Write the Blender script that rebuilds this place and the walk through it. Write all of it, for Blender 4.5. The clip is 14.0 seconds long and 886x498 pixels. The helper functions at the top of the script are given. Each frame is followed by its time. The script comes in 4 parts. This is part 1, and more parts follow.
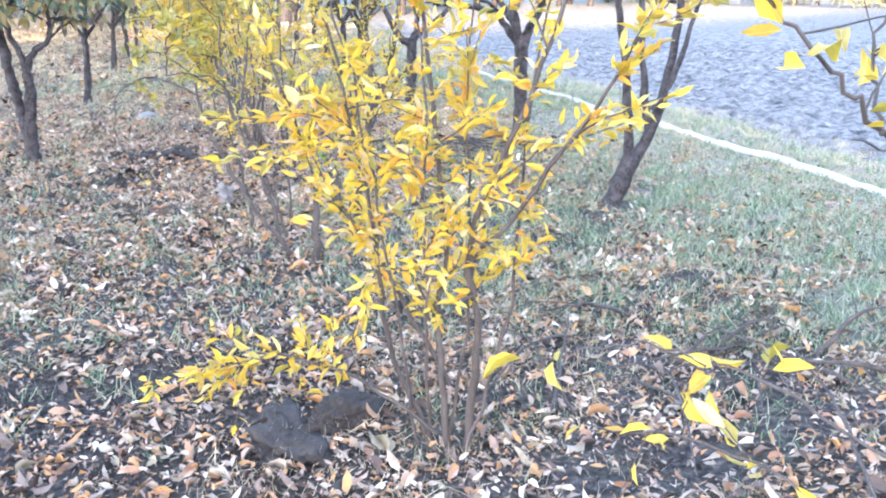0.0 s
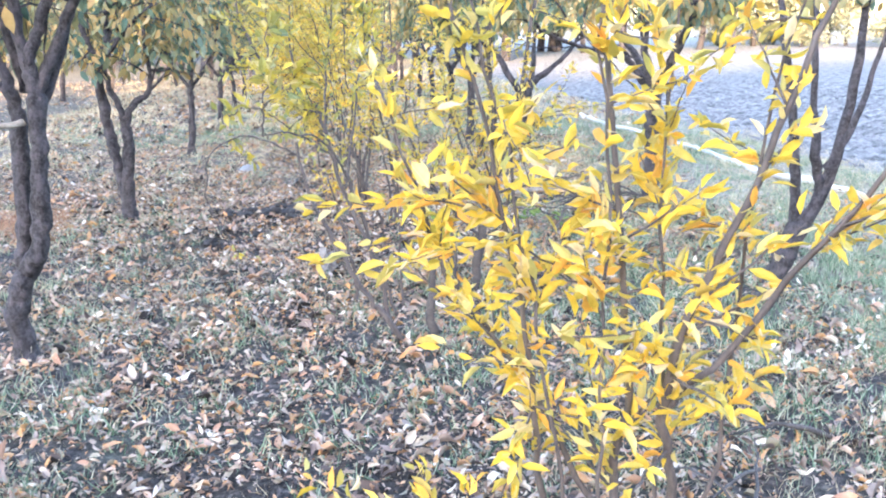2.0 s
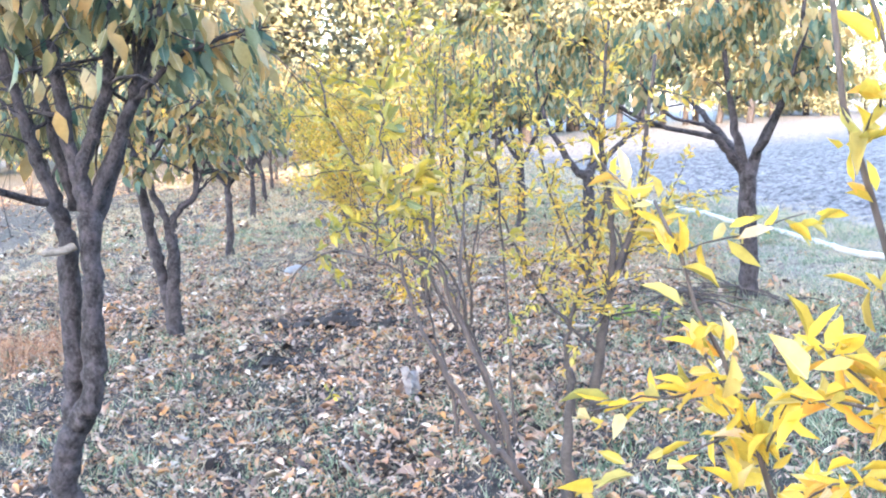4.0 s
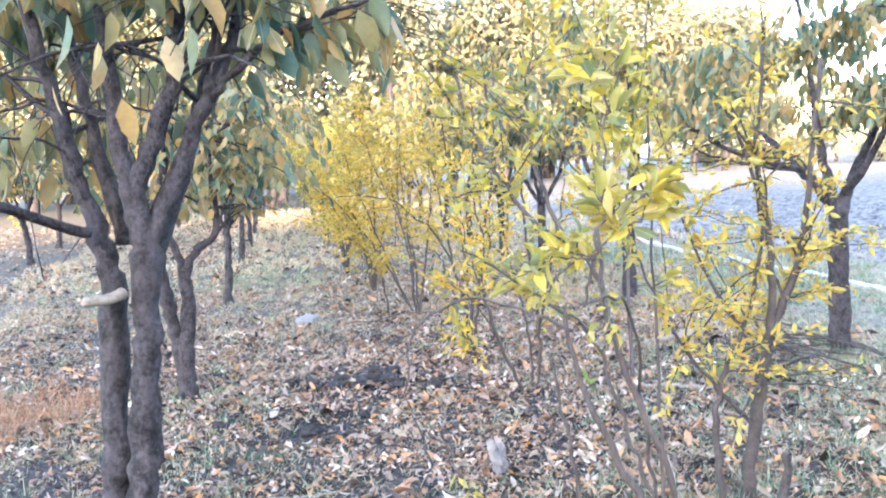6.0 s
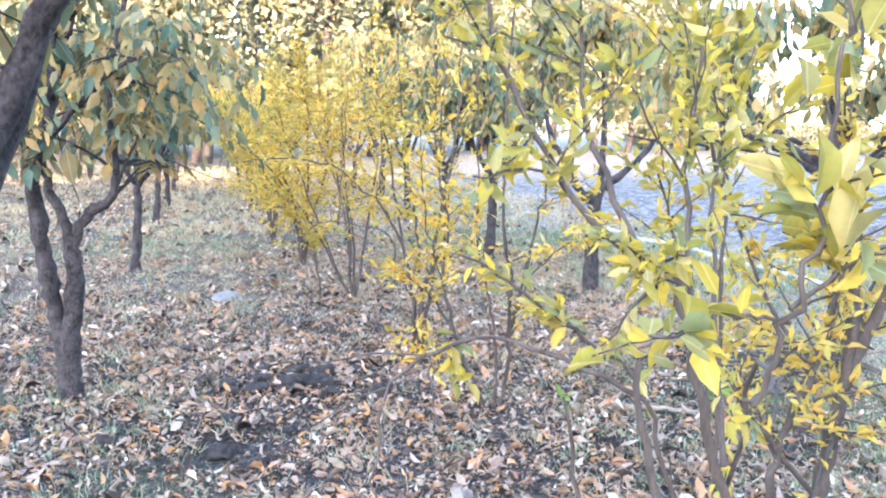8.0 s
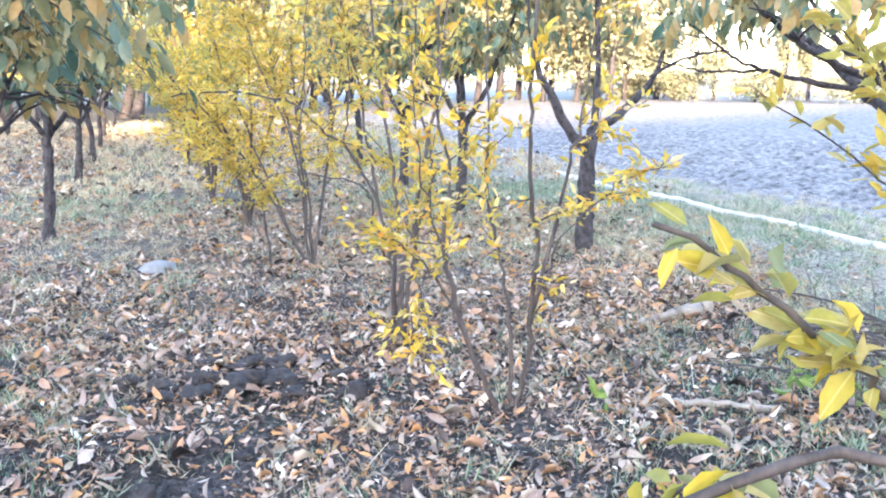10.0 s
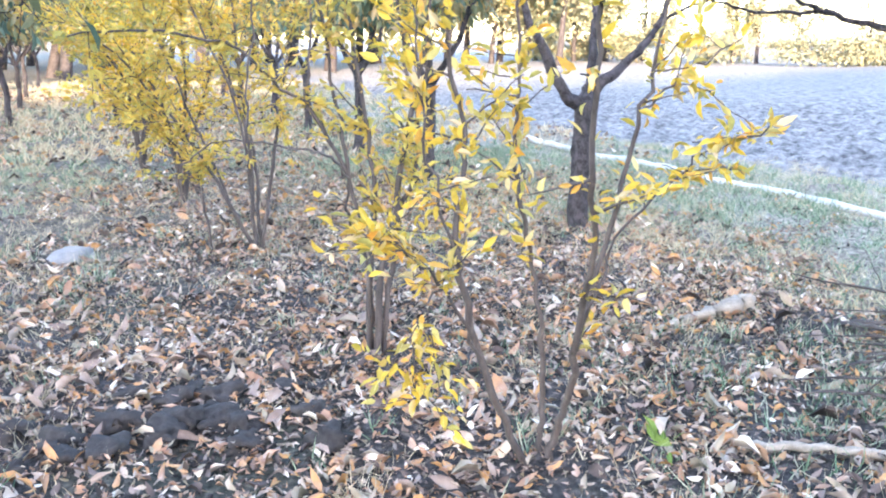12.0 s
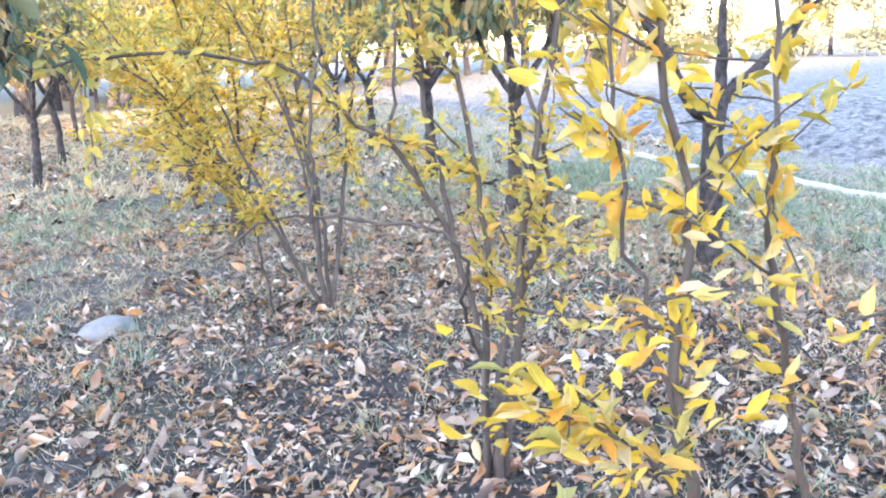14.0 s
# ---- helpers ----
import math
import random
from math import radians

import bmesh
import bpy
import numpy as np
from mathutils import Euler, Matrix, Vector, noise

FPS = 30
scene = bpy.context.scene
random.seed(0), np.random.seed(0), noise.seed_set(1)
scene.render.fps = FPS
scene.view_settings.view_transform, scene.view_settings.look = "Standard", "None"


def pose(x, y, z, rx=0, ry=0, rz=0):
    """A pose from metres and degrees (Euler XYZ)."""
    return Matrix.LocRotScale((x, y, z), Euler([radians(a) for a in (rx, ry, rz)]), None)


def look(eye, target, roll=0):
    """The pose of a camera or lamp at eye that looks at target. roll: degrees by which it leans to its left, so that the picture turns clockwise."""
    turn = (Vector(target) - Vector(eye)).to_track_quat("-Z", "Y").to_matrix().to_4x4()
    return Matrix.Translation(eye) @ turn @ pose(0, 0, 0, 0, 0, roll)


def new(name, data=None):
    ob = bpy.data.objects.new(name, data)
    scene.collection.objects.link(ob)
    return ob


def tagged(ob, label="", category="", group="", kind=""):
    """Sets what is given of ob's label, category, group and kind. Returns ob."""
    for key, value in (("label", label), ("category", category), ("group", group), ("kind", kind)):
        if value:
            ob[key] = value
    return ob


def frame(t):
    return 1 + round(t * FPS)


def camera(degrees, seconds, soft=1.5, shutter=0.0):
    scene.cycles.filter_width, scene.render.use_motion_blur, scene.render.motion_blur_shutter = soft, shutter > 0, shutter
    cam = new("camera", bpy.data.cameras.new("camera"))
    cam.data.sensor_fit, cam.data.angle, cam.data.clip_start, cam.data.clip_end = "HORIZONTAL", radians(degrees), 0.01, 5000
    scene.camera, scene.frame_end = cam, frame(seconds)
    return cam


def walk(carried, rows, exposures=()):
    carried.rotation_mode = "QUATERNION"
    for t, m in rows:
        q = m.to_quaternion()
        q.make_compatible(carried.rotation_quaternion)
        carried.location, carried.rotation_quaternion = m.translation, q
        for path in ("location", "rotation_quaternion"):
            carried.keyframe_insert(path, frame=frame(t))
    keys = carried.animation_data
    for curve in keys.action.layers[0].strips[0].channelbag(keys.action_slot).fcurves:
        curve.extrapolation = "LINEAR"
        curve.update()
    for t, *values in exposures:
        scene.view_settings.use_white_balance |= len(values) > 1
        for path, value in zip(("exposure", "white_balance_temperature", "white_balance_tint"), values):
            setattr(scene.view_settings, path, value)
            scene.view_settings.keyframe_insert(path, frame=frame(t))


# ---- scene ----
cam = camera(52.9, 14.0, soft=2.0)
EXPOSURE = [(0, 3.60, 6580, 17), (14, 3.60, 6580, 17)]
PATH = [
    (0, (0.552, -0.509, 1.76), (1.041, 1.34, 1.176), -0.1),
    (0.5, (0.563, -0.299, 1.745), (0.999, 1.572, 1.192), -0.1),
    (1, (0.536, -0.006, 1.745), (0.935, 1.885, 1.231), -0.5),
    (1.5, (0.54, 0.195, 1.772), (0.908, 2.095, 1.267), -1.3),
    (2, (0.572, 0.404, 1.729), (0.852, 2.323, 1.242), -1.1),
    (2.5, (0.553, 0.593, 1.711), (0.779, 2.522, 1.234), -0.8),
    (3, (0.409, 0.919, 1.709), (0.653, 2.856, 1.276), -1.6),
    (3.5, (0.26, 1.15, 1.762), (0.527, 3.096, 1.384), -2.8),
    (4, (0.193, 1.308, 1.763), (0.449, 3.267, 1.457), -3.5),
    (4.2, (0.156, 1.397, 1.768), (0.39, 3.366, 1.506), -3.5),
    (6.3, (-0.384, 2.47, 1.647), (-0.03, 4.428, 1.442), -3.2),
    (6.5, (-0.338, 2.542, 1.655), (0.015, 4.498, 1.433), -3.2),
    (7, (-0.298, 2.795, 1.645), (0.051, 4.749, 1.4), -2.9),
    (7.5, (-0.303, 3.101, 1.626), (0.082, 5.047, 1.371), -0.5),
    (8, (-0.324, 3.472, 1.626), (0.182, 5.387, 1.347), 0.6),
    (8.2, (-0.323, 3.534, 1.611), (0.208, 5.44, 1.314), 0.7),
    (10.3, (-0.222, 4.925, 1.425), (0.425, 6.778, 1.039), -0.3),
    (10.5, (-0.216, 5.051, 1.397), (0.452, 6.895, 1.005), -0.5),
    (11, (-0.222, 5.302, 1.366), (0.498, 7.12, 0.944), -0.7),
    (11.5, (-0.139, 5.594, 1.366), (0.595, 7.401, 0.924), -0.2),
    (12, (-0.078, 5.805, 1.364), (0.656, 7.608, 0.906), 0.3),
    (12.5, (-0.01, 6.129, 1.349), (0.744, 7.921, 0.88), 0.8),
    (13, (0.035, 6.445, 1.344), (0.792, 8.239, 0.886), 0.4),
    (13.5, (0.071, 6.626, 1.337), (0.751, 8.456, 0.903), -0.8),
    (14, (0.108, 6.903, 1.363), (0.713, 8.759, 0.928), -2.8),
]
walk(cam, [(t, look(eye, target, roll)) for t, eye, target, roll in PATH], EXPOSURE)

# ---- world, sun, exposure ----
SUN_ELEV, SUN_AZ = 14.0, 200.0          # degrees; azimuth clockwise from +y, where the sun stands
world = bpy.data.worlds.new("sky")
scene.world = world
world.use_nodes = True
wn = world.node_tree.nodes
sky = wn.new("ShaderNodeTexSky")
sky.sky_type, sky.sun_disc = "NISHITA", False
sky.sun_elevation, sky.sun_rotation = radians(SUN_ELEV), radians(SUN_AZ)
sky.air_density, sky.dust_density, sky.ozone_density = 1.0, 1.0, 1.2
wn["Background"].inputs["Strength"].default_value = 0.15
world.node_tree.links.new(sky.outputs["Color"], wn["Background"].inputs["Color"])
sun = new("sun", bpy.data.lights.new("sun", "SUN"))
sun.data.energy, sun.data.angle, sun.data.color = 2.4, radians(0.6), (1.0, 0.76, 0.48)
sun.matrix_basis = look(Vector((math.sin(radians(SUN_AZ)), math.cos(radians(SUN_AZ)), math.tan(radians(SUN_ELEV)))) * 50, (0, 0, 0))

rng = np.random.default_rng(7)


# ---- materials ----
def nodes_of(name):
    m = bpy.data.materials.new(name)
    m.use_nodes = True
    return m, m.node_tree.nodes, m.node_tree.links, m.node_tree.nodes["Principled BSDF"]


def ramp(nodes, stops):
    r = nodes.new("ShaderNodeValToRGB")
    while len(r.color_ramp.elements) < len(stops):
        r.color_ramp.elements.new(0.5)
    for e, (pos, col) in zip(r.color_ramp.elements, stops):
        e.position, e.color = pos, (*col, 1)
    return r


def noise_node(nodes, links, scale, detail=4.0, rough=0.6, vec=None):
    n = nodes.new("ShaderNodeTexNoise")
    n.inputs["Scale"].default_value, n.inputs["Detail"].default_value, n.inputs["Roughness"].default_value = scale, detail, rough
    if vec is not None:
        links.new(vec, n.inputs["Vector"])
    return n


def leaf_material(name, stops, source, translucent=0.4, rough=0.55, patch=0.0):
    """Thin leaf: colour from a palette, one draw a leaf, blotched along the blade, some light coming through."""
    m, nodes, links, bsdf = nodes_of(name)
    if source == "object":
        rnd = nodes.new("ShaderNodeObjectInfo").outputs["Random"]
    else:
        rnd = nodes.new("ShaderNodeNewGeometry").outputs["Random Per Island"]
    r = ramp(nodes, stops)
    pos = nodes.new("ShaderNodeNewGeometry").outputs["Position"]
    if patch:
        drift = noise_node(nodes, links, 2.2, 3.0, 0.6, pos)
        shift = nodes.new("ShaderNodeMapRange")
        shift.inputs["From Min"].default_value, shift.inputs["From Max"].default_value = 0.3, 0.7
        shift.inputs["To Min"].default_value, shift.inputs["To Max"].default_value = -patch, patch
        links.new(drift.outputs["Fac"], shift.inputs["Value"])
        both = nodes.new("ShaderNodeMath")
        both.operation = "ADD"
        links.new(rnd, both.inputs[0])
        links.new(shift.outputs["Result"], both.inputs[1])
        rnd = both.outputs[0]
    links.new(rnd, r.inputs["Fac"])
    n = noise_node(nodes, links, 45.0, 3.0, 0.6, pos)
    blot = ramp(nodes, [(0.3, (0.84, 0.80, 0.72)), (0.62, (1.08, 1.07, 1.0))])
    links.new(n.outputs["Fac"], blot.inputs["Fac"])
    mix = nodes.new("ShaderNodeMix")
    mix.data_type, mix.blend_type = "RGBA", "MULTIPLY"
    mix.inputs["Factor"].default_value = 0.8
    links.new(r.outputs["Color"], mix.inputs["A"])
    links.new(blot.outputs["Color"], mix.inputs["B"])
    col = mix.outputs["Result"]
    if source == "object":
        sep = nodes.new("ShaderNodeSeparateXYZ")
        links.new(nodes.new("ShaderNodeTexCoord").outputs["Object"], sep.inputs["Vector"])
        side = nodes.new("ShaderNodeMath")
        side.operation = "ABSOLUTE"
        links.new(sep.outputs["X"], side.inputs[0])
        rib = ramp(nodes, [(0.008, (1.0, 0.95, 0.8)), (0.022, (0.0, 0.0, 0.0))])
        links.new(side.outputs[0], rib.inputs["Fac"])
        tip = ramp(nodes, [(0.8, (1, 1, 1)), (1.0, (0.78, 0.62, 0.45))])
        links.new(sep.outputs["Y"], tip.inputs["Fac"])
        worn = nodes.new("ShaderNodeMix")
        worn.data_type, worn.blend_type = "RGBA", "MULTIPLY"
        worn.inputs["Factor"].default_value = 0.8
        links.new(col, worn.inputs["A"])
        links.new(tip.outputs["Color"], worn.inputs["B"])
        vein = nodes.new("ShaderNodeMix")
        vein.data_type, vein.blend_type = "RGBA", "ADD"
        vein.inputs["Factor"].default_value = 0.14
        links.new(worn.outputs["Result"], vein.inputs["A"])
        links.new(rib.outputs["Color"], vein.inputs["B"])
        col = vein.outputs["Result"]
    links.new(col, bsdf.inputs["Base Color"])
    bsdf.inputs["Roughness"].default_value = rough
    tr = nodes.new("ShaderNodeBsdfTranslucent")
    links.new(col, tr.inputs["Color"])
    add = nodes.new("ShaderNodeMixShader")
    add.inputs["Fac"].default_value = translucent
    links.new(bsdf.outputs["BSDF"], add.inputs[1])
    links.new(tr.outputs["BSDF"], add.inputs[2])
    links.new(add.outputs["Shader"], nodes["Material Output"].inputs["Surface"])
    return m


def rough_material(name, dark, light, scale, bump=0.4, rough=0.85, stretch=(1, 1, 1), fine=60.0, depth=0.01, low=0.3, high=0.7):
    """Two-scale mottled surface with relief: bark, stone, wood, soil."""
    m, nodes, links, bsdf = nodes_of(name)
    tc = nodes.new("ShaderNodeTexCoord")
    mp = nodes.new("ShaderNodeMapping")
    mp.inputs["Scale"].default_value = stretch
    links.new(tc.outputs["Object"], mp.inputs["Vector"])
    a = noise_node(nodes, links, scale, 6.0, 0.65, mp.outputs["Vector"])
    b = noise_node(nodes, links, fine, 3.0, 0.6, mp.outputs["Vector"])
    mid = tuple((p + q) / 2 for p, q in zip(dark, light))
    r = ramp(nodes, [(low, dark), (0.5, mid), (high, light)])
    mixf = nodes.new("ShaderNodeMath")
    mixf.operation = "MULTIPLY_ADD"
    mixf.inputs[1].default_value = 0.35
    links.new(b.outputs["Fac"], mixf.inputs[0])
    sc = nodes.new("ShaderNodeMath")
    sc.operation, sc.inputs[1].default_value = "MULTIPLY", 0.65
    links.new(a.outputs["Fac"], sc.inputs[0])
    links.new(sc.outputs[0], mixf.inputs[2])
    links.new(mixf.outputs[0], r.inputs["Fac"])
    links.new(r.outputs["Color"], bsdf.inputs["Base Color"])
    bsdf.inputs["Roughness"].default_value = rough
    bp = nodes.new("ShaderNodeBump")
    bp.inputs["Strength"].default_value, bp.inputs["Distance"].default_value = bump, depth
    links.new(mixf.outputs[0], bp.inputs["Height"])
    links.new(bp.outputs["Normal"], bsdf.inputs["Normal"])
    return m


YELLOW = [(0.0, (0.46, 0.38, 0.08)), (0.18, (0.76, 0.53, 0.08)), (0.38, (0.82, 0.56, 0.07)), (0.54, (0.78, 0.60, 0.12)), (0.66, (0.82, 0.40, 0.07)), (0.76, (0.46, 0.42, 0.13)), (0.88, (0.80, 0.64, 0.24)), (1.0, (0.76, 0.60, 0.42))]
LEMON = [(0.0, (0.34, 0.34, 0.10)), (0.3, (0.54, 0.45, 0.09)), (0.52, (0.68, 0.52, 0.08)), (0.70, (0.22, 0.28, 0.15)), (0.86, (0.58, 0.50, 0.22)), (1.0, (0.46, 0.37, 0.12))]
GOLD = [(0.0, (0.60, 0.40, 0.09)), (0.3, (0.70, 0.51, 0.10)), (0.6, (0.66, 0.55, 0.15)), (0.8, (0.42, 0.41, 0.14)), (1.0, (0.72, 0.44, 0.14))]
CROWN = [(0.0, (0.06, 0.13, 0.105)), (0.2, (0.13, 0.18, 0.115)), (0.4, (0.23, 0.225, 0.11)), (0.58, (0.35, 0.28, 0.12)), (0.74, (0.46, 0.29, 0.115)), (0.88, (0.32, 0.30, 0.19)), (1.0, (0.16, 0.235, 0.175))]
LITTER = [(0.0, (0.025, 0.018, 0.017)), (0.12, (0.12, 0.085, 0.078)), (0.24, (0.27, 0.20, 0.18)), (0.38, (0.46, 0.37, 0.335)), (0.48, (0.30, 0.265, 0.20)), (0.58, (0.58, 0.47, 0.41)), (0.68, (0.36, 0.20, 0.14)), (0.77, (0.52, 0.33, 0.22)), (0.86, (0.58, 0.31, 0.13)), (0.93, (0.42, 0.25, 0.18)), (1.0, (0.80, 0.72, 0.66))]
GRASS = [(0.0, (0.06, 0.12, 0.075)), (0.3, (0.15, 0.25, 0.16)), (0.65, (0.30, 0.38, 0.28)), (1.0, (0.54, 0.55, 0.45))]
STRAW = [(0.0, (0.40, 0.32, 0.22)), (0.5, (0.58, 0.50, 0.36)), (1.0, (0.70, 0.64, 0.50))]
# paler and greyer than near leaves: distance haze is put into the colour
FARLEAF_HAZED = [(0.0, (0.17, 0.21, 0.17)), (0.35, (0.24, 0.27, 0.20)), (0.65, (0.31, 0.31, 0.22)), (1.0, (0.40, 0.35, 0.22))]
REDSTRAW = [(0.0, (0.24, 0.12, 0.08)), (0.5, (0.42, 0.24, 0.16)), (1.0, (0.56, 0.38, 0.26))]

mat_yellow_one = leaf_material("yellow leaf", YELLOW, "object")
mat_yellow = leaf_material("yellow foliage", YELLOW, "island")
mat_lemon_one = leaf_material("lemon leaf", LEMON, "object")
mat_lemon = leaf_material("lemon foliage", LEMON, "island")
mat_gold_one = leaf_material("golden leaf", GOLD, "object")
mat_gold = leaf_material("golden foliage", GOLD, "island")
mat_crown = leaf_material("orchard crown", CROWN, "island", 0.3, patch=0.2)
mat_crown_one = leaf_material("orchard leaf", CROWN, "object", 0.3)
mat_litter = leaf_material("leaf litter", LITTER, "island", 0.08, 0.75, 0.24)
mat_grass = leaf_material("grass blades", GRASS, "island", 0.25, 0.6)
mat_straw = leaf_material("dry straw", STRAW, "island", 0.15, 0.7)
mat_redstraw = leaf_material("reddish dry grass", REDSTRAW, "island", 0.1, 0.75)
mat_far = leaf_material("haze-paled far foliage", FARLEAF_HAZED, "island", 0.3)
mat_green = leaf_material("fresh green leaf", [(0.0, (0.14, 0.25, 0.06)), (1.0, (0.28, 0.38, 0.10))], "object")
mat_bark = rough_material("orchard bark", (0.009, 0.008, 0.010), (0.090, 0.080, 0.092), 17.0, 1.0, 0.8, (1, 1, 0.8), 75.0, 0.03, 0.40, 0.60)
mat_twig = rough_material("shrub bark", (0.034, 0.028, 0.028), (0.165, 0.135, 0.125), 14.0, 0.5, 0.8, (1, 1, 0.3), 90.0)
mat_dead = rough_material("dead branch", (0.022, 0.019, 0.02), (0.13, 0.112, 0.108), 12.0, 0.5, 0.85, (1, 1, 1), 80.0)
mat_palewood = rough_material("pale dry wood", (0.20, 0.165, 0.13), (0.47, 0.41, 0.35), 10.0, 0.4, 0.8, (1, 4, 4), 60.0)
mat_stone = rough_material("pale stone", (0.17, 0.17, 0.18), (0.34, 0.34, 0.35), 7.0, 0.5, 0.8, (1, 1, 1), 45.0)
mat_clod = rough_material("dark soil clod", (0.012, 0.011, 0.012), (0.078, 0.068, 0.067), 11.0, 1.0, 0.95, (1, 1, 1), 55.0)
mat_paper = rough_material("crumpled pale plastic", (0.12, 0.105, 0.10), (0.36, 0.32, 0.30), 9.0, 0.3, 0.6, (1, 1, 1), 40.0)
mat_hose = rough_material("pale hose", (0.46, 0.46, 0.46), (0.72, 0.72, 0.71), 5.0, 0.2, 0.55, (1, 1, 1), 30.0)
mat_ridge = rough_material("ridge earth", (0.20, 0.16, 0.12), (0.36, 0.30, 0.24), 0.05, 0.2, 0.95, (1, 1, 1), 1.0)


def ground_material():
    m, nodes, links, bsdf = nodes_of("orchard soil and field")
    pos = nodes.new("ShaderNodeNewGeometry").outputs["Position"]
    sep = nodes.new("ShaderNodeSeparateXYZ")
    links.new(pos, sep.inputs["Vector"])
    big = noise_node(nodes, links, 0.9, 5.0, 0.6, pos)
    fine = noise_node(nodes, links, 22.0, 5.0, 0.7, pos)
    soil = ramp(nodes, [(0.36, (0.012, 0.011, 0.012)), (0.52, (0.06, 0.053, 0.053)), (0.70, (0.19, 0.16, 0.145))])
    links.new(fine.outputs["Fac"], soil.inputs["Fac"])
    green = ramp(nodes, [(0.34, (0.03, 0.05, 0.03)), (0.62, (0.13, 0.16, 0.09))])
    links.new(fine.outputs["Fac"], green.inputs["Fac"])
    gf = ramp(nodes, [(0.5, (0, 0, 0)), (0.7, (0.45, 0.45, 0.45))])
    links.new(big.outputs["Fac"], gf.inputs["Fac"])
    near = nodes.new("ShaderNodeMix")
    near.data_type = "RGBA"
    links.new(gf.outputs["Color"], near.inputs["Factor"])
    links.new(soil.outputs["Color"], near.inputs["A"])
    links.new(green.outputs["Color"], near.inputs["B"])
    pale = ramp(nodes, [(0.36, (0.10, 0.09, 0.075)), (0.5, (0.26, 0.235, 0.19)), (0.66, (0.46, 0.42, 0.35))])
    links.new(fine.outputs["Fac"], pale.inputs["Fac"])
    strip = nodes.new("ShaderNodeMapRange")
    strip.inputs["From Min"].default_value, strip.inputs["From Max"].default_value = 4.1, 5.6
    verge_mix = nodes.new("ShaderNodeMix")
    verge_mix.data_type = "RGBA"
    links.new(strip.outputs["Result"], verge_mix.inputs["Factor"])
    links.new(near.outputs["Result"], verge_mix.inputs["A"])
    links.new(pale.outputs["Color"], verge_mix.inputs["B"])
    clods = noise_node(nodes, links, 5.0, 9.0, 0.75, pos)
    field = ramp(nodes, [(0.36, (0.045, 0.045, 0.05)), (0.5, (0.20, 0.20, 0.205)), (0.64, (0.38, 0.37, 0.365))])
    links.new(clods.outputs["Fac"], field.inputs["Fac"])
    wob = nodes.new("ShaderNodeMath")
    wob.operation = "MULTIPLY_ADD"
    wob.inputs[1].default_value = 1.6
    links.new(big.outputs["Fac"], wob.inputs[0])
    links.new(sep.outputs["X"], wob.inputs[2])
    edge = nodes.new("ShaderNodeMapRange")
    edge.inputs["From Min"].default_value, edge.inputs["From Max"].default_value = 6.9, 7.9
    links.new(wob.outputs[0], edge.inputs["Value"])
    links.new(wob.outputs[0], strip.inputs["Value"])
    full = nodes.new("ShaderNodeMix")
    full.data_type = "RGBA"
    links.new(edge.outputs["Result"], full.inputs["Factor"])
    # blends towards the pale ramp between y = 10 and y = 14
    lane = nodes.new("ShaderNodeMapRange")
    lane.inputs["From Min"].default_value, lane.inputs["From Max"].default_value, lane.inputs["To Max"].default_value = 10.0, 14.0, 0.4
    links.new(sep.outputs["Y"], lane.inputs["Value"])
    paler = nodes.new("ShaderNodeMix")
    paler.data_type = "RGBA"
    links.new(lane.outputs["Result"], paler.inputs["Factor"])
    links.new(verge_mix.outputs["Result"], paler.inputs["A"])
    links.new(pale.outputs["Color"], paler.inputs["B"])
    links.new(paler.outputs["Result"], full.inputs["A"])
    links.new(field.outputs["Color"], full.inputs["B"])
    links.new(full.outputs["Result"], bsdf.inputs["Base Color"])
    bsdf.inputs["Roughness"].default_value = 0.95
    bp = nodes.new("ShaderNodeBump")
    bp.inputs["Strength"].default_value, bp.inputs["Distance"].default_value = 0.9, 0.03
    links.new(fine.outputs["Fac"], bp.inputs["Height"])
    links.new(bp.outputs["Normal"], bsdf.inputs["Normal"])
    return m


mat_ground = ground_material()


# ---- mesh helpers ----
def raw_mesh(name, V, T, smooth=True):
    """A mesh from an array of places and one of triangles."""
    V, T = np.asarray(V, np.float32).reshape(-1, 3), np.asarray(T, np.int32).reshape(-1, 3)
    me = bpy.data.meshes.new(name)
    me.vertices.add(len(V))
    me.vertices.foreach_set("co", V.ravel())
    me.loops.add(T.size)
    me.loops.foreach_set("vertex_index", T.ravel())
    me.polygons.add(len(T))
    me.polygons.foreach_set("loop_start", np.arange(0, T.size, 3, dtype=np.int32))
    me.polygons.foreach_set("use_smooth", np.full(len(T), smooth))
    me.update(calc_edges=True)
    me.validate()
    return me


def part(name, me, material, parent=None, label=""):
    """One mesh object under a thing or a part, or a thing of its own."""
    if isinstance(me, bmesh.types.BMesh):
        bm, me = me, bpy.data.meshes.new(name)
        bm.to_mesh(me)
        bm.free()
    if material is not None and not me.materials:
        me.materials.append(material)
    ob = new(name, me)
    ob.parent = parent
    return tagged(ob, label)


def thing(name, place, label, category, group="", kind=""):
    ob = new(name)
    ob.empty_display_size = 0.1
    ob.location = place
    return tagged(ob, label, category, group, kind)


def unit(v):
    v = np.asarray(v, float)
    return v / np.maximum(np.linalg.norm(v, axis=-1, keepdims=True), 1e-9)


